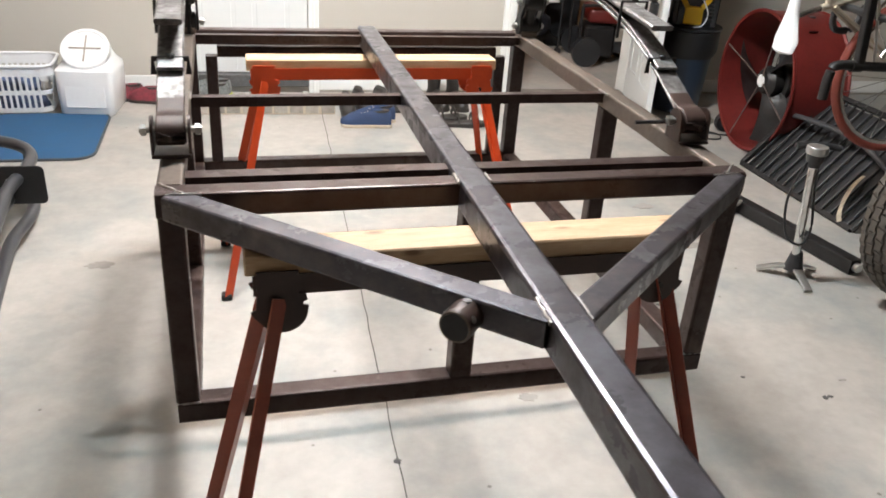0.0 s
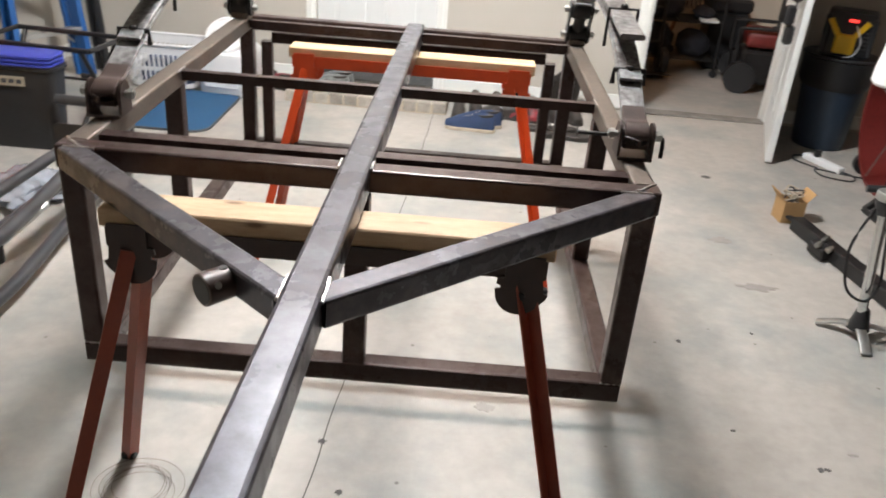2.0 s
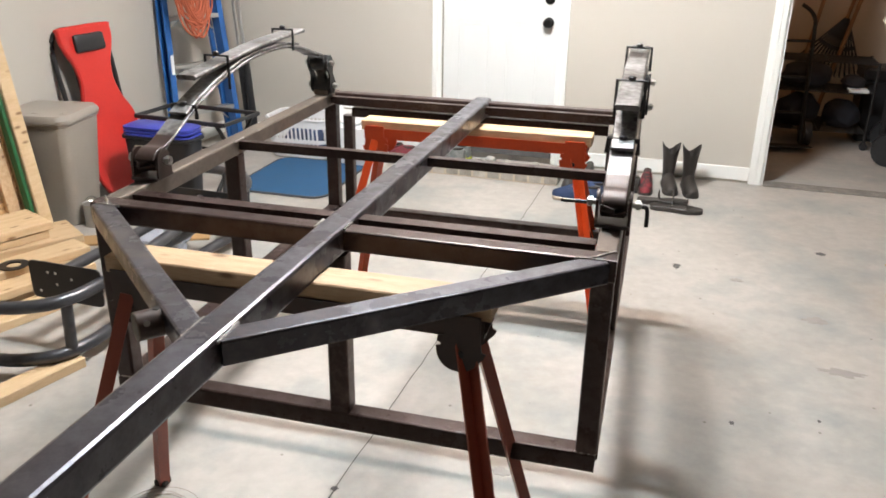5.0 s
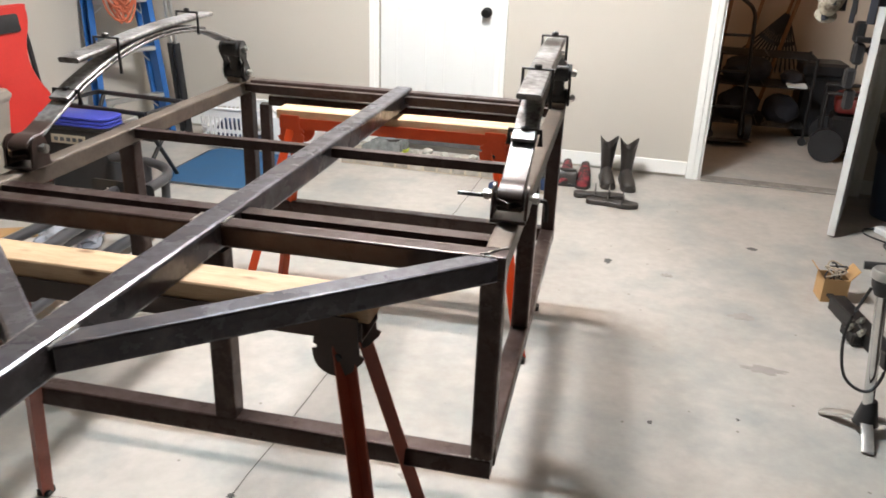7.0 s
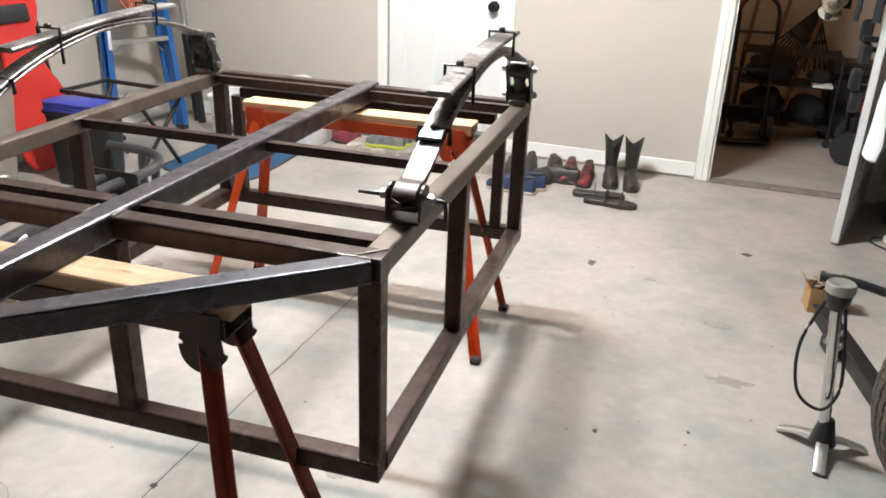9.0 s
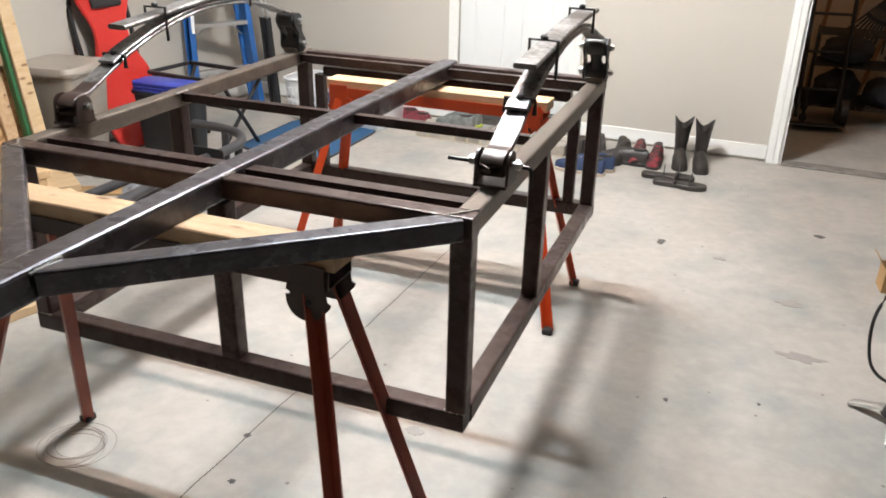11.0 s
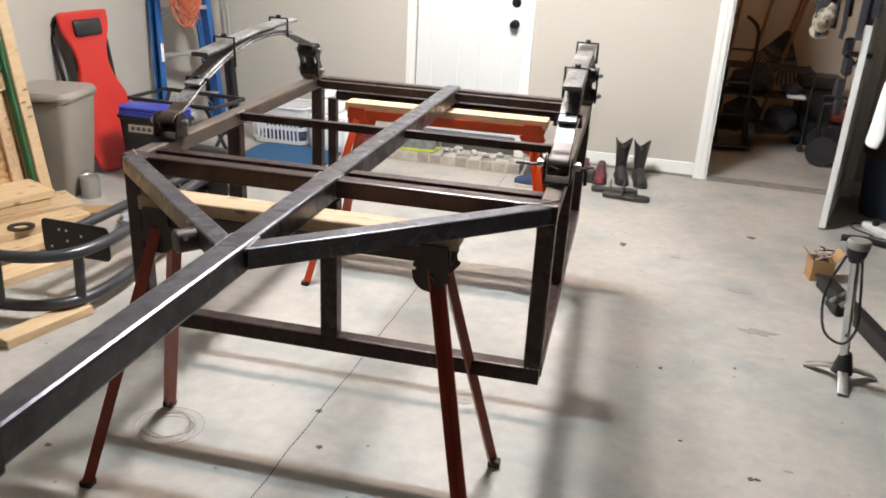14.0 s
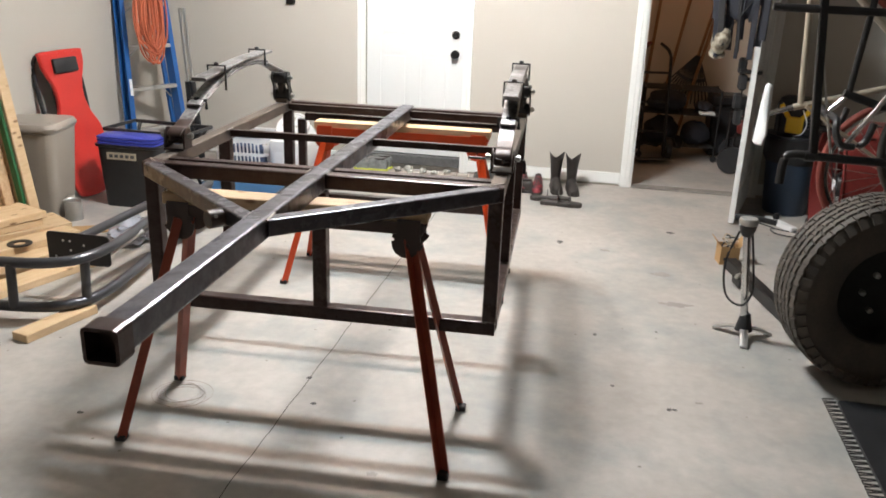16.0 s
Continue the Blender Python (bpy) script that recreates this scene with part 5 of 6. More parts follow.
def loose_arm():
    a, b = V(1.735, 3.50, 0.035), V(1.955, 2.57, 0.035)
    ob = thing("axle_arm", pose(0, 0, 0), "black square steel arm with bracket and bright bolts on floor", "steel arm")
    part("bar", beam(a, b, 0.062, 0.062, 0.006), BLACKIRON, ob)
    d = (b - a).normalized()
    part("end_tab", box((0.03, 0.07, 0.012), a - d * 0.045, 0.002, pose(0, 0, 0, 0, 0, 13)), BLACKIRON, ob)
    p = a + d * 0.28 + V(-0.045, 0, -0.003)
    part("bracket", box((0.06, 0.11, 0.05), p, 0.006, pose(0, 0, 0, 0, 0, 13)), BLACKIRON, ob)
    for q in (p + V(-0.025, -0.02, 0.033), p + V(0.02, 0.03, 0.04), p + V(0.01, -0.05, 0.028)):
        part("bolt", lathe([(0.013, -0.012), (0.013, 0.012), (0.007, 0.013), (0.007, 0.026)], 6, m=Matrix.Translation(q) @ pose(0, 0, 0, 30, 20, 0)), ZINC, ob, "bright zinc bolt")
    part("end_cap", lathe([(0.020, 0), (0.020, 0.02)], 14, m=Matrix.Translation(b) @ pose(0, 0, 0, 90, 0, 13)), ALU, ob, "", True)


loose_arm()


def carton():
    ob = thing("cardboard_box", pose(1.73, 3.62, 0, 0, 0, 8), "small open cardboard box with wire scraps inside", "box")
    w, d, h, t = 0.105, 0.10, 0.105, 0.003
    part("bottom", box((w, d, t), (0, 0, t / 2)), CARD, ob)
    for s in (-1, 1):
        part("side", box((t, d, h), (s * (w / 2 - t / 2), 0, h / 2)), CARD, ob)
        part("side", box((w - 2 * t, t, h), (0, s * (d / 2 - t / 2), h / 2)), CARD, ob)
        part("flap", box((0.055, d, t), (s * (w / 2 + 0.016), 0, h + 0.022), 0, pose(0, 0, 0, 0, -s * 52, 0)), CARD, ob)
    r = random.Random(2)
    for k in range(5):
        pts = [(r.uniform(-0.04, 0.05), r.uniform(-0.04, 0.04), 0.06 + r.uniform(0, 0.10)) for _ in range(6)]
        part("wire_scrap", sweep(circle(0.004, 6), smooth_path(pts, 5)), BLACKPLASTIC if k % 2 else CREAM, ob, "", True)


carton()


RUSTYWIRE = shade("dull_wire", (0.22, 0.17, 0.15), (0.12, 0.09, 0.08), 0.5, 0.5, 20, 90, 0.05)


def drum_fan():
    # axis along x, mouth towards -x
    ob = thing("drum_fan", pose(2.30, 4.10, 0.393, 0, 0, -2), "large dull-red drum fan on wheels facing sideways", "fan")
    R, D = 0.382, 0.33
    turn = pose(0, 0, 0, 0, 90, 0)
    part("drum", lathe([(R - 0.008, 0.0), (R + 0.008, -0.004), (R + 0.010, 0.008), (R, 0.016), (R, D - 0.016), (R + 0.010, D - 0.008), (R + 0.008, D), (R - 0.008, D)], 48, m=turn, close=True), REDPAINT, ob, "", True)
    part("hub", lathe([(0.075, 0.15), (0.085, 0.09), (0.06, 0.055), (0.01, 0.05)], 24, m=turn), BLACKIRON, ob, "", True)
    part("badge", lathe([(0.036, 0.048), (0.034, 0.045), (0.002, 0.044)], 24, m=turn), WHITEPLASTIC, ob, "round white badge with unreadable print")
    for k in range(3):
        bm = bmesh.new()
        bmesh.ops.create_grid(bm, x_segments=6, y_segments=6, size=1)
        for v in bm.verts:
            u, w = (v.co.x + 1) / 2, v.co.y
            rr = 0.07 + u * (R - 0.11)
            half = radians(16 + 18 * u)
            a = w * half
            v.co = Vector((0.11 + 0.05 * w, rr * math.sin(a), rr * math.cos(a)))
        bmesh.ops.solidify(bm, geom=bm.faces[:], thickness=0.003)
        part("blade", bm, BLACKIRON, ob, "", True, pose(0, 0, 0, 120 * k + 25, 0, 0))
    for a in (20, 110, 200, 290):
        part("guard_strut", rod((0.046, 0.03 * math.cos(radians(a)), 0.03 * math.sin(radians(a))), (0.004, R * math.cos(radians(a)), R * math.sin(radians(a))), 0.004, 6), RUSTYWIRE, ob)
    part("motor", lathe([(0.09, 0.15), (0.10, 0.16), (0.10, 0.26), (0.08, 0.28)], 24, m=turn), BLACKIRON, ob, "", True)
    for s in (-1, 1):
        part("motor_mount", box((0.03, 0.04, 2 * R - 0.01), (0.205, s * 0.08, 0), 0.003), GUNMETAL, ob)
    for f in (1,):
        for k in range(1, 9):
            r = R * k / 8.5
            part("guard_ring", sweep(circle(0.0025, 5), [V(D - 0.012, r * math.cos(a), r * math.sin(a)) for a in [2 * math.pi * q / 36 for q in range(36)]], up=(1, 0, 0), closed=True), BLACKIRON, ob)
    for s in (-1, 1):
        part("stand", beam((0.02, s * 0.25, -0.335), (0.30, s * 0.25, -0.335), 0.03, 0.03), BLACKIRON, ob)
        w = part("wheel", lathe([(0.02, -0.02), (0.058, -0.02), (0.06, 0.0), (0.058, 0.02), (0.02, 0.02)], 22, m=pose(0.05, s * 0.29, -0.333, 90, 0, 0)), BLACKPLASTIC, ob, "", True)
        part("wheel_cap", lathe([(0.02, -0.024), (0.02, 0.024)], 14, m=pose(0.05, s * 0.29, -0.333, 90, 0, 0)), ALU, w)
        part("wheel", lathe([(0.02, -0.02), (0.058, -0.02), (0.06, 0.0), (0.058, 0.02), (0.02, 0.02)], 22, m=pose(0.27, s * 0.29, -0.333, 90, 0, 0)), BLACKPLASTIC, ob, "", True)
    for s in (-1, 1):
        out = [(0.0, 0.0), (0.05, 0.0), (0.04, 0.06), (0.012, 0.06)]
        part("vent_slot", slab(out, 0.002, m=pose(0.12, -0.18 + 0.05 * s, 0.325, -28, 0, 0)), BLACKIRON, ob)


drum_fan()
tc_ = thing("trash_can", pose(2.27, 4.88, 0), "round navy plastic trash can with dark liner", "trash can")
part("body", lathe([(0.142, 0), (0.147, 0.01), (0.185, 0.50), (0.193, 0.505), (0.193, 0.525), (0.175, 0.525), (0.14, 0.05)], 32), NAVY, tc_, "", True)
part("liner", lathe([(0.182, 0.36), (0.20, 0.40), (0.199, 0.527), (0.17, 0.532), (0.165, 0.45)], 32), BLACKPLASTIC, tc_, "dark plastic bag liner folded over the rim", True)
part("cover_board", lathe([(0.203, 0.533), (0.207, 0.540), (0.203, 0.548), (0.01, 0.549)], 32), BLACKPLASTIC, tc_, "", True)
ch = thing("jobsite_charger", pose(2.26, 4.84, 0.549, 0, 0, -22), "black and yellow jobsite battery charger on the trash can", "charger")
part("case", box((0.26, 0.20, 0.25), (0, 0, 0.125), 0.02, seg=2), BLACKPLASTIC, ch, "", True)
part("face", box((0.11, 0.02, 0.11), (-0.01, -0.106, 0.075), 0.008), YELLOW, ch, "yellow front panel")
for s in (-1, 1):
    part("guard", beam((-0.01 + s * 0.045, -0.110, 0.125), (-0.01 + s * 0.10, -0.110, 0.205), 0.03, 0.02, 0.005, (0, 1, 0)), YELLOW, ch, "yellow corner guard")
    part("cheek", box((0.035, 0.03, 0.21), (s * 0.118, -0.095, 0.12), 0.008), BLACKPLASTIC, ch)
lamp = bpy.data.materials.new("red_display")
lamp.use_nodes = True
lamp.node_tree.nodes["Principled BSDF"].inputs["Base Color"].default_value = (0.3, 0.01, 0.01, 1)
lamp.node_tree.nodes["Principled BSDF"].inputs["Emission Color"].default_value = (1.0, 0.04, 0.03, 1)
lamp.node_tree.nodes["Principled BSDF"].inputs["Emission Strength"].default_value = 3.0
part("display", box((0.05, 0.006, 0.014), (0.01, -0.104, 0.205), 0.001), lamp, ch, "small glowing red display")
for k in range(5):
    part("grille_bar", box((0.05, 0.008, 0.006), (0.085, -0.105, 0.06 + 0.022 * k), 0.001), GUNMETAL, ch)
part("cable", sweep(circle(0.004, 6), smooth_path([(0.03, -0.11, 0.18), (0.07, -0.14, 0.10), (0.05, -0.15, 0.03), (0.0, -0.13, 0.008)], 6)), WHITEPLASTIC, ch, "", True)
ps = thing("power_strip", pose(2.17, 4.46, 0, 0, 0, -62), "white power strip with black cord on the floor", "power strip")
part("strip", box((0.27, 0.05, 0.035), (0, 0, 0.0185), 0.006), WHITEPLASTIC, ps)
part("plug", box((0.03, 0.035, 0.04), (-0.05, 0, 0.056), 0.005), BLACKPLASTIC, ps)
part("cord", sweep(circle(0.0045, 6), smooth_path([(0.135, 0, 0.015), (0.2, 0.03, 0.006), (0.24, -0.05, 0.006), (0.14, -0.14, 0.006), (0.04, -0.10, 0.006), (0.1, -0.04, 0.006), (0.26, 0.10, 0.006)], 6)), BLACKPLASTIC, ps, "", True)
part("cord", sweep(circle(0.0045, 6), smooth_path([(-0.135, 0, 0.015), (-0.17, -0.05, 0.006), (-0.1, -0.10, 0.006), (0.03, -0.07, 0.006)], 6)), BLACKPLASTIC, ps, "", True)


def folded_cart():
    # local: x up the slope, y along the foot edge
    ob = thing("cargo_rack", pose(2.19, 3.38, 0.012, 0, -47, 4), "black slatted steel cargo rack propped at a slant", "cargo rack")
    Lx, Wy = 0.56, 0.86
    for y in (-Wy / 2, Wy / 2):
        part("frame_bar", beam((0, y, 0), (Lx, y, 0), 0.028, 0.028, 0.004), BLACKIRON, ob)
    for x in (0.0, Lx):
        part("frame_bar", beam((x, -Wy / 2, 0), (x, Wy / 2, 0), 0.026, 0.026, 0.004), BLACKIRON, ob)
    for k in range(14):
        y = -Wy / 2 + Wy * (k + 0.7) / 14.4
        part("slat", beam((0.01, y, -0.004), (Lx - 0.01, y, -0.004), 0.009, 0.016, 0.003), BLACKPLASTIC, ob)
    part("deck", box((Lx - 0.03, Wy - 0.03, 0.006), (Lx / 2, 0, -0.022), 0.001), BLACKPLASTIC, ob)
    part("handle", sweep(circle(0.013, 10), smooth_path([(0.30, Wy / 2, 0.02), (0.34, Wy / 2 - 0.1, 0.07), (0.36, -0.1, 0.08), (0.30, -Wy / 2 + 0.05, 0.03)], 5)), GUNMETAL, ob, "", True)
    part("strap", sweep(rounded(0.022, 0.002, 0.0005, 1), smooth_path([(0.24, -0.26, 0.022), (0.15, -0.29, 0.05), (0.05, -0.32, 0.03), (-0.0, -0.36, 0.018)], 5)), CREAM, ob, "pale webbing strap", True)
    prop = Matrix.Rotation(radians(47), 4, "Y")
    for y in (-0.3, 0.3):
        top = V(Lx - 0.06, y, -0.025)
        part("prop_leg", rod(top, top + prop @ V(0.06, 0, -0.37), 0.012, 8), BLACKIRON, ob)


folded_cart()


def tyre_wheel():
    # axis along y
    ob = thing("off_road_wheel", pose(2.10, 2.30, 0.386, 0, 0, 10), "dusty black off-road tyre standing on the floor", "wheel")
    R, W = 0.386, 0.235
    prof = [(0.20, -0.09), (0.215, -0.105), (0.29, -0.122), (0.345, -0.118), (0.368, -0.100), (0.374, -0.05), (0.375, 0.05), (0.368, 0.100), (0.345, 0.118), (0.29, 0.122), (0.215, 0.105), (0.20, 0.09)]
    turn = pose(0, 0, 0, 90, 0, 0)
    tyre = part("tyre", lathe(prof, 60, m=turn, close=True), RUBBER, ob, "", True)
    # tread blocks: zigzag ribs round the crown, sharing one mesh a row
    n = 50
    for row, y in enumerate((-0.092, -0.056, -0.019, 0.019, 0.056, 0.092)):
        w = 0.034
        sh = 0.012 if row % 2 else -0.012
        out = [(-0.0225, -w / 2), (-0.010, -w / 2 + 0.008), (0.020, -w / 2 + 0.002), (0.0215 + sh * 0.5, w / 2), (0.008, w / 2 - 0.007), (-0.020 + sh * 0.5, w / 2)]
        bm = slab(out, 0.011)
        data = None
        drop = 0.006 if row in (0, 5) else 0.0
        for k in range(n):
            a = 360.0 * (k + (0.5 if row % 2 else 0.0)) / n
            m = pose(0, 0, 0, 0, a, 0) @ pose(0, y, 0.371 - drop, (-14 if row == 5 else 14 if row == 0 else 0), 0, 0)
            if data is None:
                first = part("tread_block", bm, RUBBER, tyre, m=m)
                data = first.data
            else:
                o = new("tread_block", data)
                o.parent, o.matrix_basis = tyre, m
    for k in range(44):
        a = 360.0 * (k + 0.25) / 44
        m = pose(0, 0, 0, 0, a, 0) @ pose(0, -0.117, 0.347, 62, 0, 0)
        if k == 0:
            first = part("shoulder_lug", slab([(-0.016, -0.018), (0.016, -0.018), (0.012, 0.02), (-0.012, 0.02)], 0.007), RUBBER, tyre, m=m)
        else:
            o = new("shoulder_lug", first.data)
            o.parent, o.matrix_basis = tyre, m
    rim = part("rim", lathe([(0.205, -0.095), (0.215, -0.088), (0.195, -0.075), (0.18, 0.0), (0.195, 0.075), (0.215, 0.088), (0.205, 0.095)], 48, m=turn, close=True), BLACKIRON, ob, "", True)
    part("rim_disc", lathe([(0.185, -0.01), (0.12, -0.035), (0.06, -0.03), (0.05, -0.05), (0.005, -0.05)], 40, m=turn), BLACKIRON, rim, "", True)
    for k in range(6):
        part("lug_nut", lathe([(0.012, 0), (0.012, 0.02), (0.006, 0.024)], 6, m=turn @ pose(0.085 * math.cos(k * math.pi / 3), 0.085 * math.sin(k * math.pi / 3), 0.03)), ZINC, rim)


tyre_wheel()


def rubber_mat():
    ob = thing("rubber_mat", pose(2.55, 1.50, 0, 0, 0, 0), "black rubber mat edged with bent wire mesh", "mat")
    part("sheet", slab(rounded(1.20, 1.10, 0.02, 2), 0.010, bevel=0.002), BLACKPLASTIC, ob)
    pts = []
    for k in range(34):
        y = 0.54 - k * 0.032
        pts += [(-0.61, y, 0.016), (-0.655, y - 0.004, 0.012), (-0.655, y - 0.020, 0.012), (-0.61, y - 0.024, 0.016)]
    part("wire_edge", sweep(circle(0.0028, 5), pts), BLACKIRON, ob, "zigzag of bent dark wire")


rubber_mat()


def bike(m, name, label, frame_mat, tyre_mat, drops):
    ob = thing(name, m, label, "bicycle", "hung bicycles")
    ra, fa, bb = V(0, 0, 0.34), V(1.0, 0, 0.34), V(0.43, 0, 0.28)
    st, ht, hb = V(0.28, 0, 0.80), V(0.79, 0, 0.84), V(0.83, 0, 0.71)

    def tubep(nm, a, b, r, mat=None):
        part(nm, rod(a, b, r, 10), mat or frame_mat, ob, "", True)
    tubep("top_tube", st, ht, 0.014)
    tubep("down_tube", bb, hb, 0.016)
    tubep("seat_tube", bb, st + V(-0.01, 0, 0.03), 0.015)
    tubep("head_tube", ht + V(-0.006, 0, 0.02), hb + V(0.006, 0, -0.02), 0.019)
    for s in (-1, 1):
        tubep("seat_stay", st + V(0, s * 0.02, -0.02), ra + V(0, s * 0.055, 0), 0.008)
        tubep("chain_stay", bb + V(0, s * 0.03, 0), ra + V(0, s * 0.055, 0), 0.009)
        part("fork_blade", sweep(circle(0.011, 8), smooth_path([hb + V(0.01, s * 0.045, -0.03), V(0.92, s * 0.05, 0.50), fa + V(0, s * 0.05, 0)], 4)), frame_mat, ob, "", True)
    tubep("seat_post", st, st + V(-0.045, 0, 0.13), 0.012, CHROME)
    tubep("stem", ht, ht + V(0.085, 0, 0.075), 0.013, CHROME)
    for c, nm in ((ra, "rear_wheel"), (fa, "front_wheel")):
        w = part(nm, sweep(circle(0.018, 10), arc(c, 0.322, 0, 360, 48)[:-1], up=(0, 1, 0), closed=True), tyre_mat, ob, "", True)
        part("rim", sweep(rounded(0.02, 0.016, 0.003, 1), arc(c, 0.300, 0, 360, 48)[:-1], up=(0, 1, 0), closed=True), CHROME, w, "", True)
        part("hub", rod(c + V(0, -0.05, 0), c + V(0, 0.05, 0), 0.017, 10), CHROME, w, "", True)
        for k in range(24):
            a = 2 * math.pi * k / 24
            s = 0.03 if k % 2 else -0.03
            part("spoke", rod(c + V(0.016 * math.cos(a + 1), s, 0.016 * math.sin(a + 1)), c + V(0.295 * math.cos(a), 0, 0.295 * math.sin(a)), 0.0016, 4), CHROME, w)
    # saddle
    top = V(0.215, 0, 0.945)
    rings = []
    for x, w, h in ((-0.125, 0.045, 0.022), (-0.115, 0.066, 0.030), (-0.07, 0.074, 0.034), (-0.02, 0.052, 0.032), (0.04, 0.028, 0.030), (0.10, 0.019, 0.026), (0.145, 0.014, 0.02), (0.155, 0.006, 0.012)):
        rings.append([top + V(x, w * math.cos(a), 0.008 * (x < -0.1) + h * (math.sin(a) if math.sin(a) > 0 else 0.5 * math.sin(a))) for a in [2 * math.pi * k / 16 for k in range(16)]])
    part("saddle", ring_skin(rings), WHITEGLOSS if name == "road_bicycle" else BLACKPLASTIC, ob, "white narrow saddle" if name == "road_bicycle" else "", True)
    part("chainring", lathe([(0.07, -0.004), (0.085, -0.004), (0.085, 0.0), (0.07, 0.0)], 30, m=Matrix.Translation(bb + V(0, 0.045, 0)) @ pose(0, 0, 0, 90, 0, 0), close=True), ALU, ob)
    for s in (-1, 1):
        cr = part("crank", beam(bb + V(0, s * 0.05, 0), bb + V(s * 0.16, s * 0.06, s * 0.05), 0.018, 0.012, 0.003, (0, 1, 0)), ALU, ob)
        part("pedal", box((0.08, 0.06, 0.02), bb + V(s * 0.16, s * 0.10, s * 0.05), 0.004), BLACKPLASTIC, cr)
    h = ht + V(0.085, 0, 0.075)
    if drops:
        for s in (-1, 1):
            part("drop_bar", sweep(circle(0.015, 10), smooth_path([h, h + V(0, s * 0.17, 0), h + V(0.05, s * 0.205, 0), h + V(0.10, s * 0.21, -0.03), h + V(0.09, s * 0.21, -0.11), h + V(0.0, s * 0.21, -0.14)], 5)), BLACKPLASTIC, ob, "black taped drop handlebar", True)
    else:
        part("handlebar", sweep(circle(0.013, 10), smooth_path([h + V(-0.04, -0.30, 0.01), h + V(0, -0.12, 0.0), h, h + V(0, 0.12, 0.0), h + V(-0.04, 0.30, 0.01)], 5)), CHROME, ob, "", True)
        for s in (-1, 1):
            part("grip", rod(h + V(-0.018, s * 0.19, 0.005), h + V(-0.042, s * 0.31, 0.012), 0.017, 10), BLACKPLASTIC, ob, "", True)
    return ob


UP = pose(0, 0, 0, 0, -90, 0)
bike(pose(2.645, 3.02, 0.71) @ UP, "road_bicycle", "cream road bicycle with white saddle, hung nose-up on a rack", TANFRAME, OLDRED, True)
bike(pose(2.84, 2.87, 1.86) @ pose(0, 0, 0, 180, 0, 0) @ UP, "city_bicycle", "dark bicycle with black tyres, hung nose-down on a rack", BLACKIRON, RUBBER, True)


def bike_rack():
    ob = thing("bike_rack", pose(0, 0, 0), "black tubular steel bicycle rack with crossbars and elbow ends", "bike rack")
    y = 2.80
    part("mast", beam((1.885, y, 0.80), (1.80, y, 1.62), 0.034, 0.034, 0.006, (0, 1, 0)), BLACKIRON, ob)
    part("lower_bar", sweep(circle(0.019, 12), smooth_path([(1.765, y, 0.67), (1.768, y, 0.77), (1.80, y, 0.805), (1.95, y, 0.80), (2.45, y, 0.79), (2.95, y, 0.78)], 5)), BLACKIRON, ob, "", True)
    part("elbow_joint", rod((1.85, y, 0.802), (1.895, y, 0.801), 0.023, 12), BLACKIRON, ob, "", True)
    part("upper_bar", rod((1.62, y, 1.425), (2.95, y, 1.41), 0.017, 12), BLACKIRON, ob, "", True)
    part("post", beam((2.95, y, 0.0), (2.95, y, 1.9), 0.05, 0.05, 0.006, (0, 1, 0)), BLACKIRON, ob)
    part("foot_plate", box((0.5, 0.4, 0.012), (2.95, y, 0.006), 0.002), BLACKIRON, ob)
    part("hook_bar", rod((2.30, y, 1.88), (2.98, y, 1.88), 0.018, 10), BLACKIRON, ob, "", True)
    for x in (2.32, 2.52):
        part("hook", sweep(circle(0.007, 8), smooth_path([(x, y, 1.88), (x, y + 0.06, 1.87), (x, y + 0.18, 1.84), (x, y + 0.27, 1.86), (x, y + 0.27, 1.90)], 5)), BLACKIRON, ob, "", True)
    part("strut", rod((1.80, y, 1.43), (1.96, y + 0.01, 0.81), 0.006, 8), ALU, ob, "thin silver strut", True)
    part("diagonal", rod((2.0, y + 0.03, 0.83), (2.25, y + 0.03, 1.25), 0.012, 10), CHROME, ob, "", True)


bike_rack()


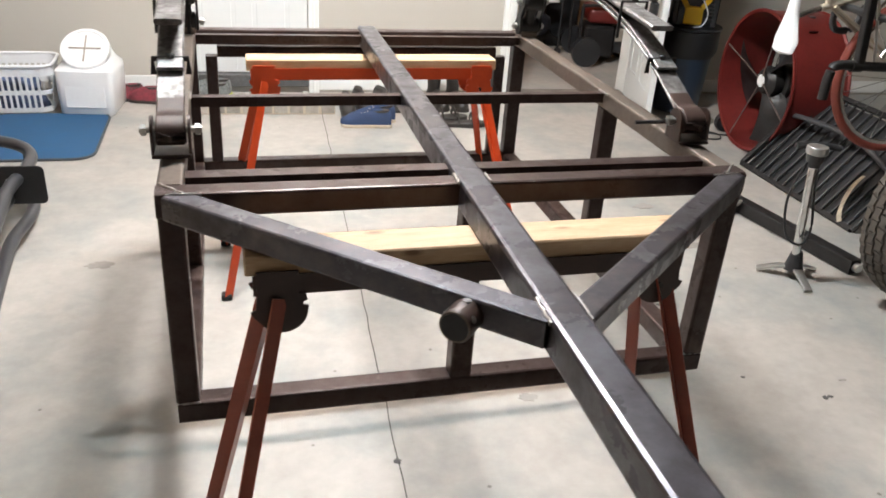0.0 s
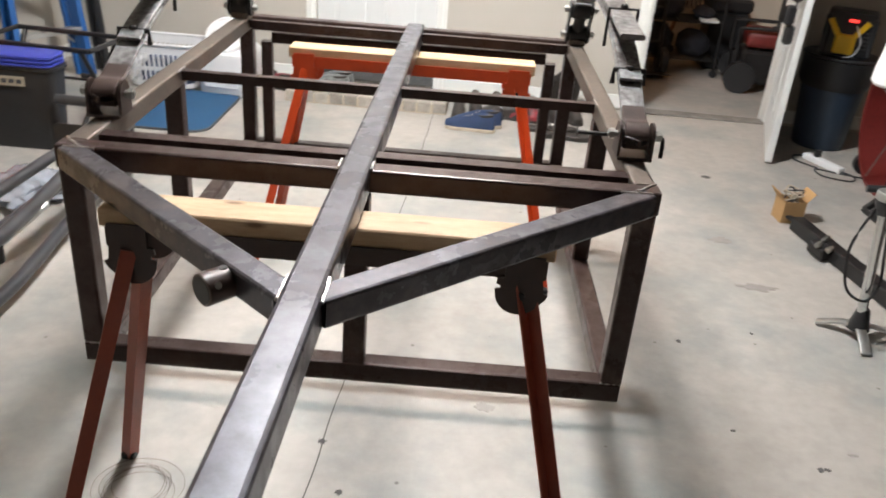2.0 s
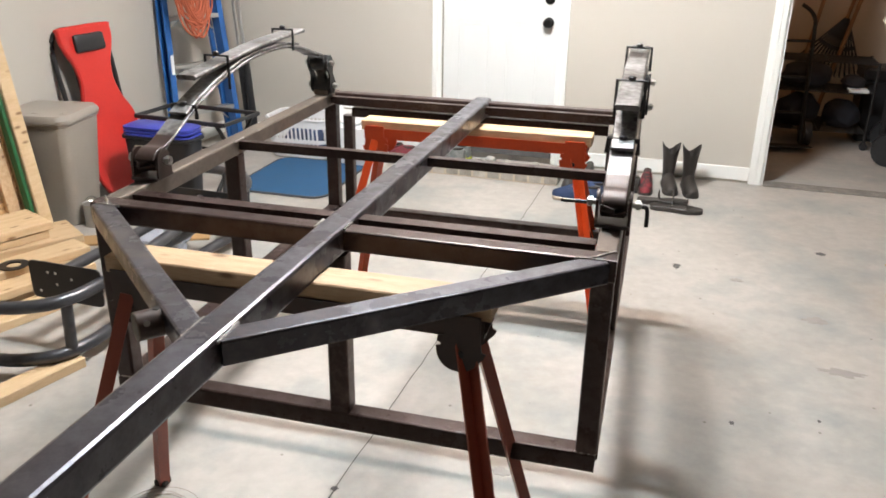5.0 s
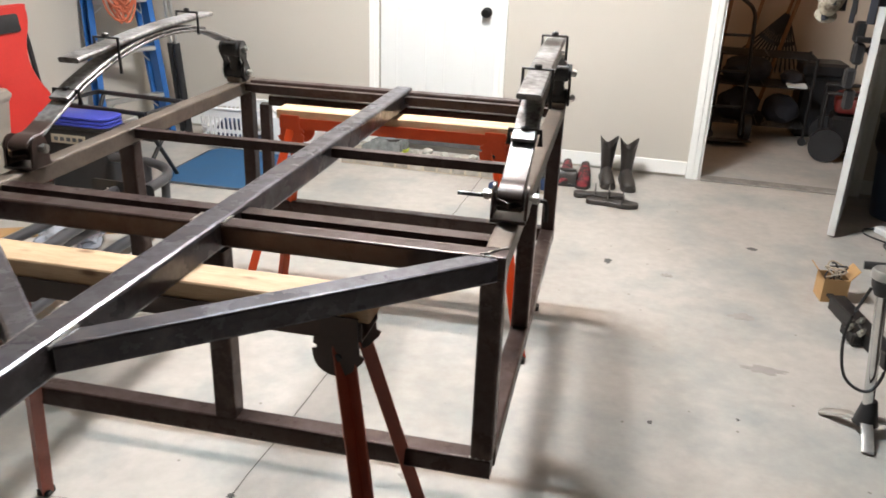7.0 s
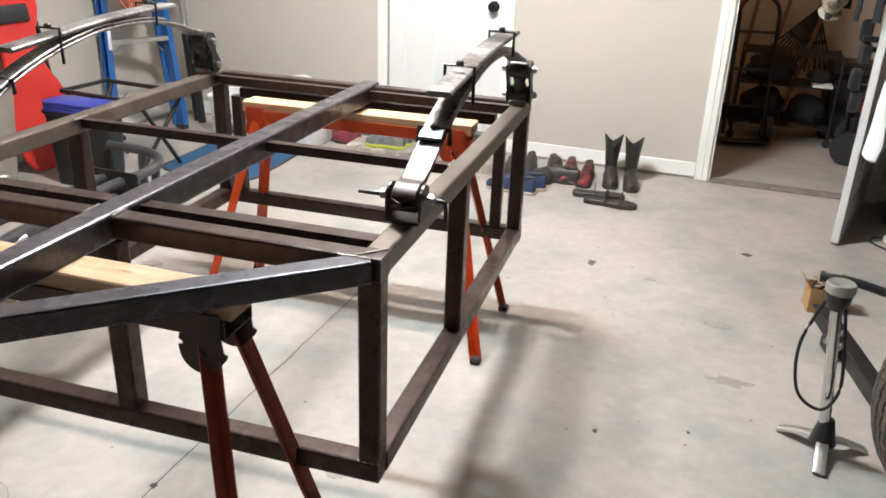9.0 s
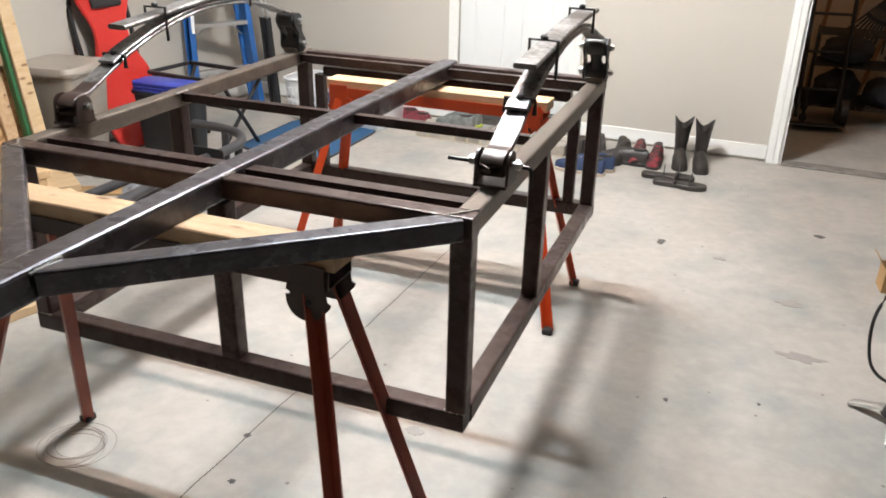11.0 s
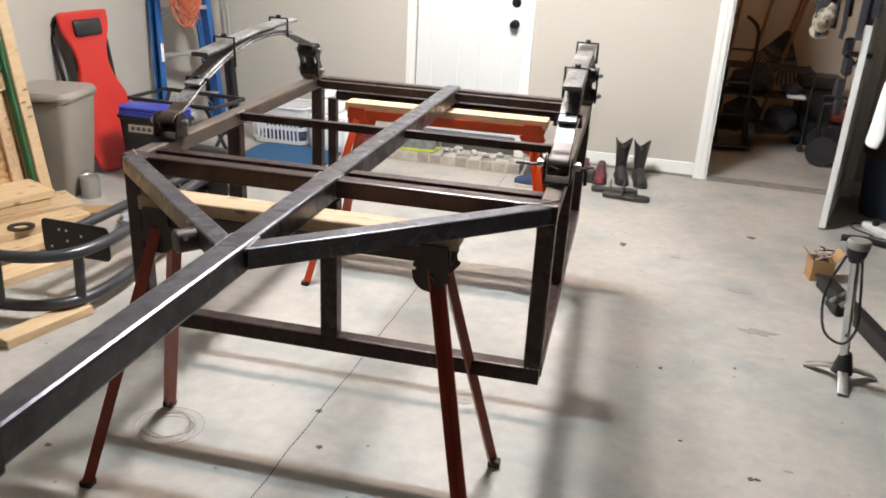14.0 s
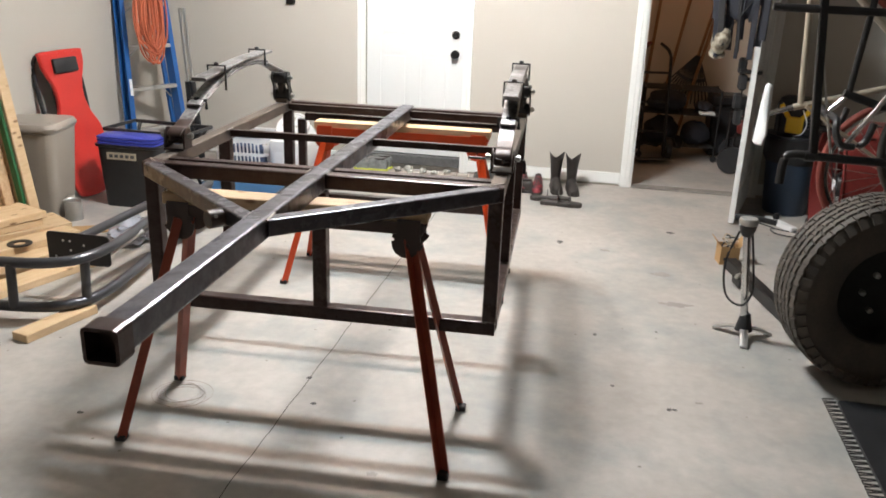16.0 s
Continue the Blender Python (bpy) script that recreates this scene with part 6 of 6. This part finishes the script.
def hung_bundle():
    r = random.Random(21)
    ob = thing("hanging_bags", pose(1.755, 4.36, 0), "dark straps and bags hanging on the closet door", "bags")
    for k in range(16):
        x, w = r.uniform(-0.20, 0.10), r.uniform(0.02, 0.05)
        zt, zb = 1.66 + r.uniform(-0.05, 0.05), 1.0 + r.uniform(0, 0.3)
        y = r.uniform(-0.04, 0.03)
        pts = smooth_path([(x * 0.5, y, zt), (x - 0.01, y - 0.02, (zt + zb) / 2 + 0.1), (x + r.uniform(-0.02, 0.02), y - 0.01, zb)], 5)
        part("strap", sweep(rounded(w, 0.014, 0.004, 1), pts, up=(0.3, 1, 0)), DARKCLOTH if k % 4 else BLACKPLASTIC, ob, "", True)
    bm = bmesh.new()
    bmesh.ops.create_icosphere(bm, subdivisions=4, radius=1)
    for v in bm.verts:
        q = 1 + 0.3 * noise.noise(v.co * 2.2)
        v.co = Vector((v.co.x * 0.13 * q - 0.03, v.co.y * 0.05 * q, 1.50 + v.co.z * 0.20 * q))
    part("bag", bm, DARKCLOTH, ob, "", True)
    part("hook", sweep(circle(0.006, 8), smooth_path([(0.04, 0.0, 2.03), (0.03, 0.0, 1.9), (0.0, 0.0, 1.68)], 4)), BLACKIRON, ob)
    camo = shade("camouflage_cloth", (0.42, 0.38, 0.30), (0.10, 0.075, 0.05), 0.85, 0.0, 22, 90, 0.2, 0, 1, (1, 1, 1), 0.25)
    cp = thing("cap", pose(1.60, 4.40, 1.05, 20, 10, 0), "camouflage cloth cap hanging with the dark bags", "cap")
    bm = bmesh.new()
    bmesh.ops.create_uvsphere(bm, u_segments=18, v_segments=10, radius=1)
    for v in bm.verts:
        q = 1 + 0.15 * noise.noise(v.co * 2)
        v.co = Vector((v.co.x * 0.055 * q, v.co.y * 0.045 * q, 0.13 + v.co.z * 0.085 * q))
    part("crown", bm, camo, cp, "", True)
    part("brim", slab([(0.05 * math.cos(a), 0.035 * math.sin(a) ) for a in [2 * math.pi * k / 20 for k in range(20)]], 0.006, m=pose(0, -0.01, 0.05, 60, 0, 0)), camo, cp)
    part("strap", rod((0.02, 0, 0.20), (0.10, 0.01, 0.42), 0.004, 6), BLACKPLASTIC, cp)
    kb = thing("hanging_gear", pose(1.80, 4.45, 0), "black clipped gear hanging against the closet door", "gear")
    for z, s in ((1.02, 0.05), (0.92, 0.07), (0.80, 0.06), (0.70, 0.04)):
        part("pouch", box((0.05, s, 0.10), (-0.01 + 0.01 * math.sin(z * 30), 0, z), 0.012), BLACKPLASTIC, kb)
    part("clip", rod((-0.03, -0.03, 0.99), (0.10, -0.03, 0.985), 0.014, 10), BLACKPLASTIC, kb, "", True)
    part("cord", rod((0.0, 0, 0.72), (0.02, 0, 2.02), 0.005, 6), BLACKPLASTIC, kb)


hung_bundle()

# ---- in the closet ----


def rake(m):
    ob = thing("leaf_rake", m, "dark plastic leaf rake leaning head-up in the closet", "rake")
    part("handle", rod((0, 0, 0), (0, 0, 1.2), 0.013, 10), WOODHANDLE, ob, "", True)
    for k in range(15):
        a = radians(-32 + 64 * k / 14)
        part("tine", sweep(rounded(0.013, 0.005, 0.001, 1), [V(0, 0, 1.18), V(0.45 * math.sin(a), 0, 1.18 - 0.0 + 0.45 * math.cos(a)), V(0.46 * math.sin(a), -0.03, 1.18 + 0.46 * math.cos(a))], up=(0, 1, 0)), BLACKPLASTIC, ob)
    part("web", sweep(rounded(0.03, 0.008, 0.002, 1), [V(0.25 * math.sin(radians(a)), 0, 1.18 + 0.25 * math.cos(radians(a))) for a in range(-32, 33, 8)], up=(0, 1, 0)), BLACKPLASTIC, ob)


rake(pose(2.02, 6.98, 0.0, -4, 0, 0) @ pose(0, 0, 2.02, 0, 192, 0))
for x, ln in ((1.42, 9), (1.62, 12), (1.28, 4)):
    ob = thing("tool_handle", pose(x, 6.86, 0, -5, ln, 0), "long wooden-handled garden tool leaning on the wall", "garden tool", "leaning garden tools")
    part("shaft", rod((0, 0, 0.02), (0, 0, 1.8), 0.015, 10), WOODHANDLE, ob, "", True)
    part("tool_head", box((0.16, 0.03, 0.12), (0, 0, 0.07), 0.01), BLACKIRON, ob)


def wire_cart():
    ob = thing("wire_cart", pose(1.62, 6.52, 0), "dark wire utility cart loaded with black bags", "cart")
    for x in (-0.32, 0.32):
        for y in (-0.18, 0.18):
            part("post", rod((x, y, 0.03), (x, y, 0.62), 0.010, 8), BLACKIRON, ob, "", True)
            part("caster", lathe([(0.028, -0.01), (0.028, 0.01)], 14, m=pose(x, y, 0.028, 90, 0, 0)), BLACKPLASTIC, ob)
    for z in (0.12, 0.40, 0.61):
        for k in range(9):
            part("shelf_wire", rod((-0.32, -0.18 + 0.045 * k, z), (0.32, -0.18 + 0.045 * k, z), 0.004, 5), BLACKIRON, ob)
        for x in (-0.32, 0.0, 0.32):
            part("shelf_wire", rod((x, -0.18, z), (x, 0.18, z), 0.006, 6), BLACKIRON, ob)
    for i, (x, z, sx, sz) in enumerate(((-0.14, 0.128, 0.30, 0.24), (0.16, 0.128, 0.26, 0.20), (-0.12, 0.408, 0.34, 0.19), (0.20, 0.408, 0.16, 0.10))):
        bg = thing("duffel_bag", pose(1.62 + x, 6.52, z), "soft black bag lying on the wire cart", "bag", "bags on the cart")
        bm = bmesh.new()
        bmesh.ops.create_icosphere(bm, subdivisions=3, radius=1)
        for v in bm.verts:
            q = 1 + 0.2 * noise.noise(v.co * 2 + V(i * 5, 0, 0))
            v.co = Vector((v.co.x * sx * 0.5 * q, v.co.y * 0.15 * q, max(0.0, (v.co.z * q + 0.75) * sz * 0.55)))
        part("cloth", bm, DARKCLOTH, bg, "", True)
    wb = thing("white_tray", pose(1.84, 6.40, 0.408), "small white tray on the wire cart", "tray")
    part("dish", box((0.13, 0.12, 0.02), (0, -0.02, 0.011), 0.004), WHITEPLASTIC, wb)


wire_cart()
ht_ = thing("hand_truck", pose(1.38, 6.25, 0, -8, 0, 10), "dark steel hand truck with red grip in the closet", "hand truck")
for s in (-1, 1):
    part("upright", sweep(circle(0.014, 10), smooth_path([(s * 0.13, 0, 0.05), (s * 0.13, 0, 0.75), (s * 0.12, 0.02, 0.92), (s * 0.04, 0.05, 1.0)], 5)), BLACKIRON, ht_, "", True)
    part("wheel", lathe([(0.03, -0.02), (0.10, -0.025), (0.10, 0.025), (0.03, 0.02)], 22, m=pose(s * 0.18, 0.08, 0.10, 0, 90, 0)), BLACKPLASTIC, ht_, "", True)
for z in (0.25, 0.5, 0.75):
    part("rung", rod((-0.13, 0, z), (0.13, 0, z), 0.010, 8), BLACKIRON, ht_, "", True)
part("toe_plate", box((0.34, 0.18, 0.008), (0, -0.10, 0.02), 0.002), BLACKIRON, ht_)
part("grip", sweep(circle(0.017, 10), smooth_path([(-0.05, 0.05, 1.0), (-0.10, -0.02, 0.97), (-0.17, -0.06, 0.90)], 4)), REDPAINT, ht_, "", True)


def generator():
    ob = thing("generator", pose(2.28, 6.15, 0, 0, 0, -8), "dusty dark-red portable generator on the closet floor", "generator")
    for s in (-1, 1):
        part("roll_bar", sweep(circle(0.013, 10), smooth_path([(-0.26, s * 0.18, 0.05), (-0.27, s * 0.18, 0.40), (-0.22, s * 0.18, 0.45), (0.22, s * 0.18, 0.45), (0.27, s * 0.18, 0.40), (0.26, s * 0.18, 0.05)], 5)), BLACKIRON, ob, "", True)
    part("engine", box((0.24, 0.28, 0.24), (-0.10, 0, 0.17), 0.02), BLACKIRON, ob)
    part("tank", box((0.42, 0.30, 0.12), (0, 0, 0.37), 0.035, seg=3), REDPAINT, ob, "", True)
    part("alternator", lathe([(0.10, 0), (0.11, 0.02), (0.11, 0.17), (0.09, 0.19)], 22, m=pose(0.03, 0, 0.17, 0, 90, 0)), GUNMETAL, ob, "", True)
    part("panel", box((0.18, 0.02, 0.10), (0.10, -0.17, 0.24), 0.004), BEIGEPLASTIC, ob)
    part("tank_cap", lathe([(0.035, 0.43), (0.035, 0.45), (0.02, 0.455)], 16), BLACKPLASTIC, ob, "", True)
    for s in (-1, 1):
        part("wheel", lathe([(0.03, -0.025), (0.11, -0.03), (0.11, 0.03), (0.03, 0.025)], 24, m=pose(-0.22, s * 0.23, 0.11, 90, 0, 0)), BLACKPLASTIC, ob, "", True)
    part("skid", box((0.06, 0.34, 0.06), (0.24, 0, 0.03), 0.006), BLACKIRON, ob)


generator()
for i, (x, y, w, d, h) in enumerate(((2.62, 6.4, 0.4, 0.5, 0.75), (2.05, 6.75, 0.3, 0.25, 0.55))):
    sc = thing("storage_case", pose(x, y, 0, 0, 0, 5 * i), "tall dark plastic storage case in the closet", "case", "dark cases")
    part("shell", box((w, d, h - 0.1), (0, 0, (h - 0.1) / 2), 0.02), BLACKPLASTIC, sc)
    part("lid", box((w + 0.02, d + 0.02, 0.10), (0, 0, h - 0.051), 0.02), BLACKPLASTIC, sc)

# coil of thin wire on the floor
wc = thing("wire_coil", pose(-0.462, 1.452, 0.002), "loose coil of thin grey wire on the concrete", "wire")
for k in range(6):
    r = random.Random(k + 40)
    cx, cy, rr, e = r.uniform(-0.025, 0.025), r.uniform(-0.02, 0.02), r.uniform(0.07, 0.118), r.uniform(0.85, 1.1)
    part("turn", sweep(circle(0.0006, 5), [V(cx + rr * math.cos(a), cy + rr * e * math.sin(a), 0.0012 + 0.001 * k) for a in [2 * math.pi * q / 40 for q in range(40)]], closed=True), RUSTYWIRE, wc)
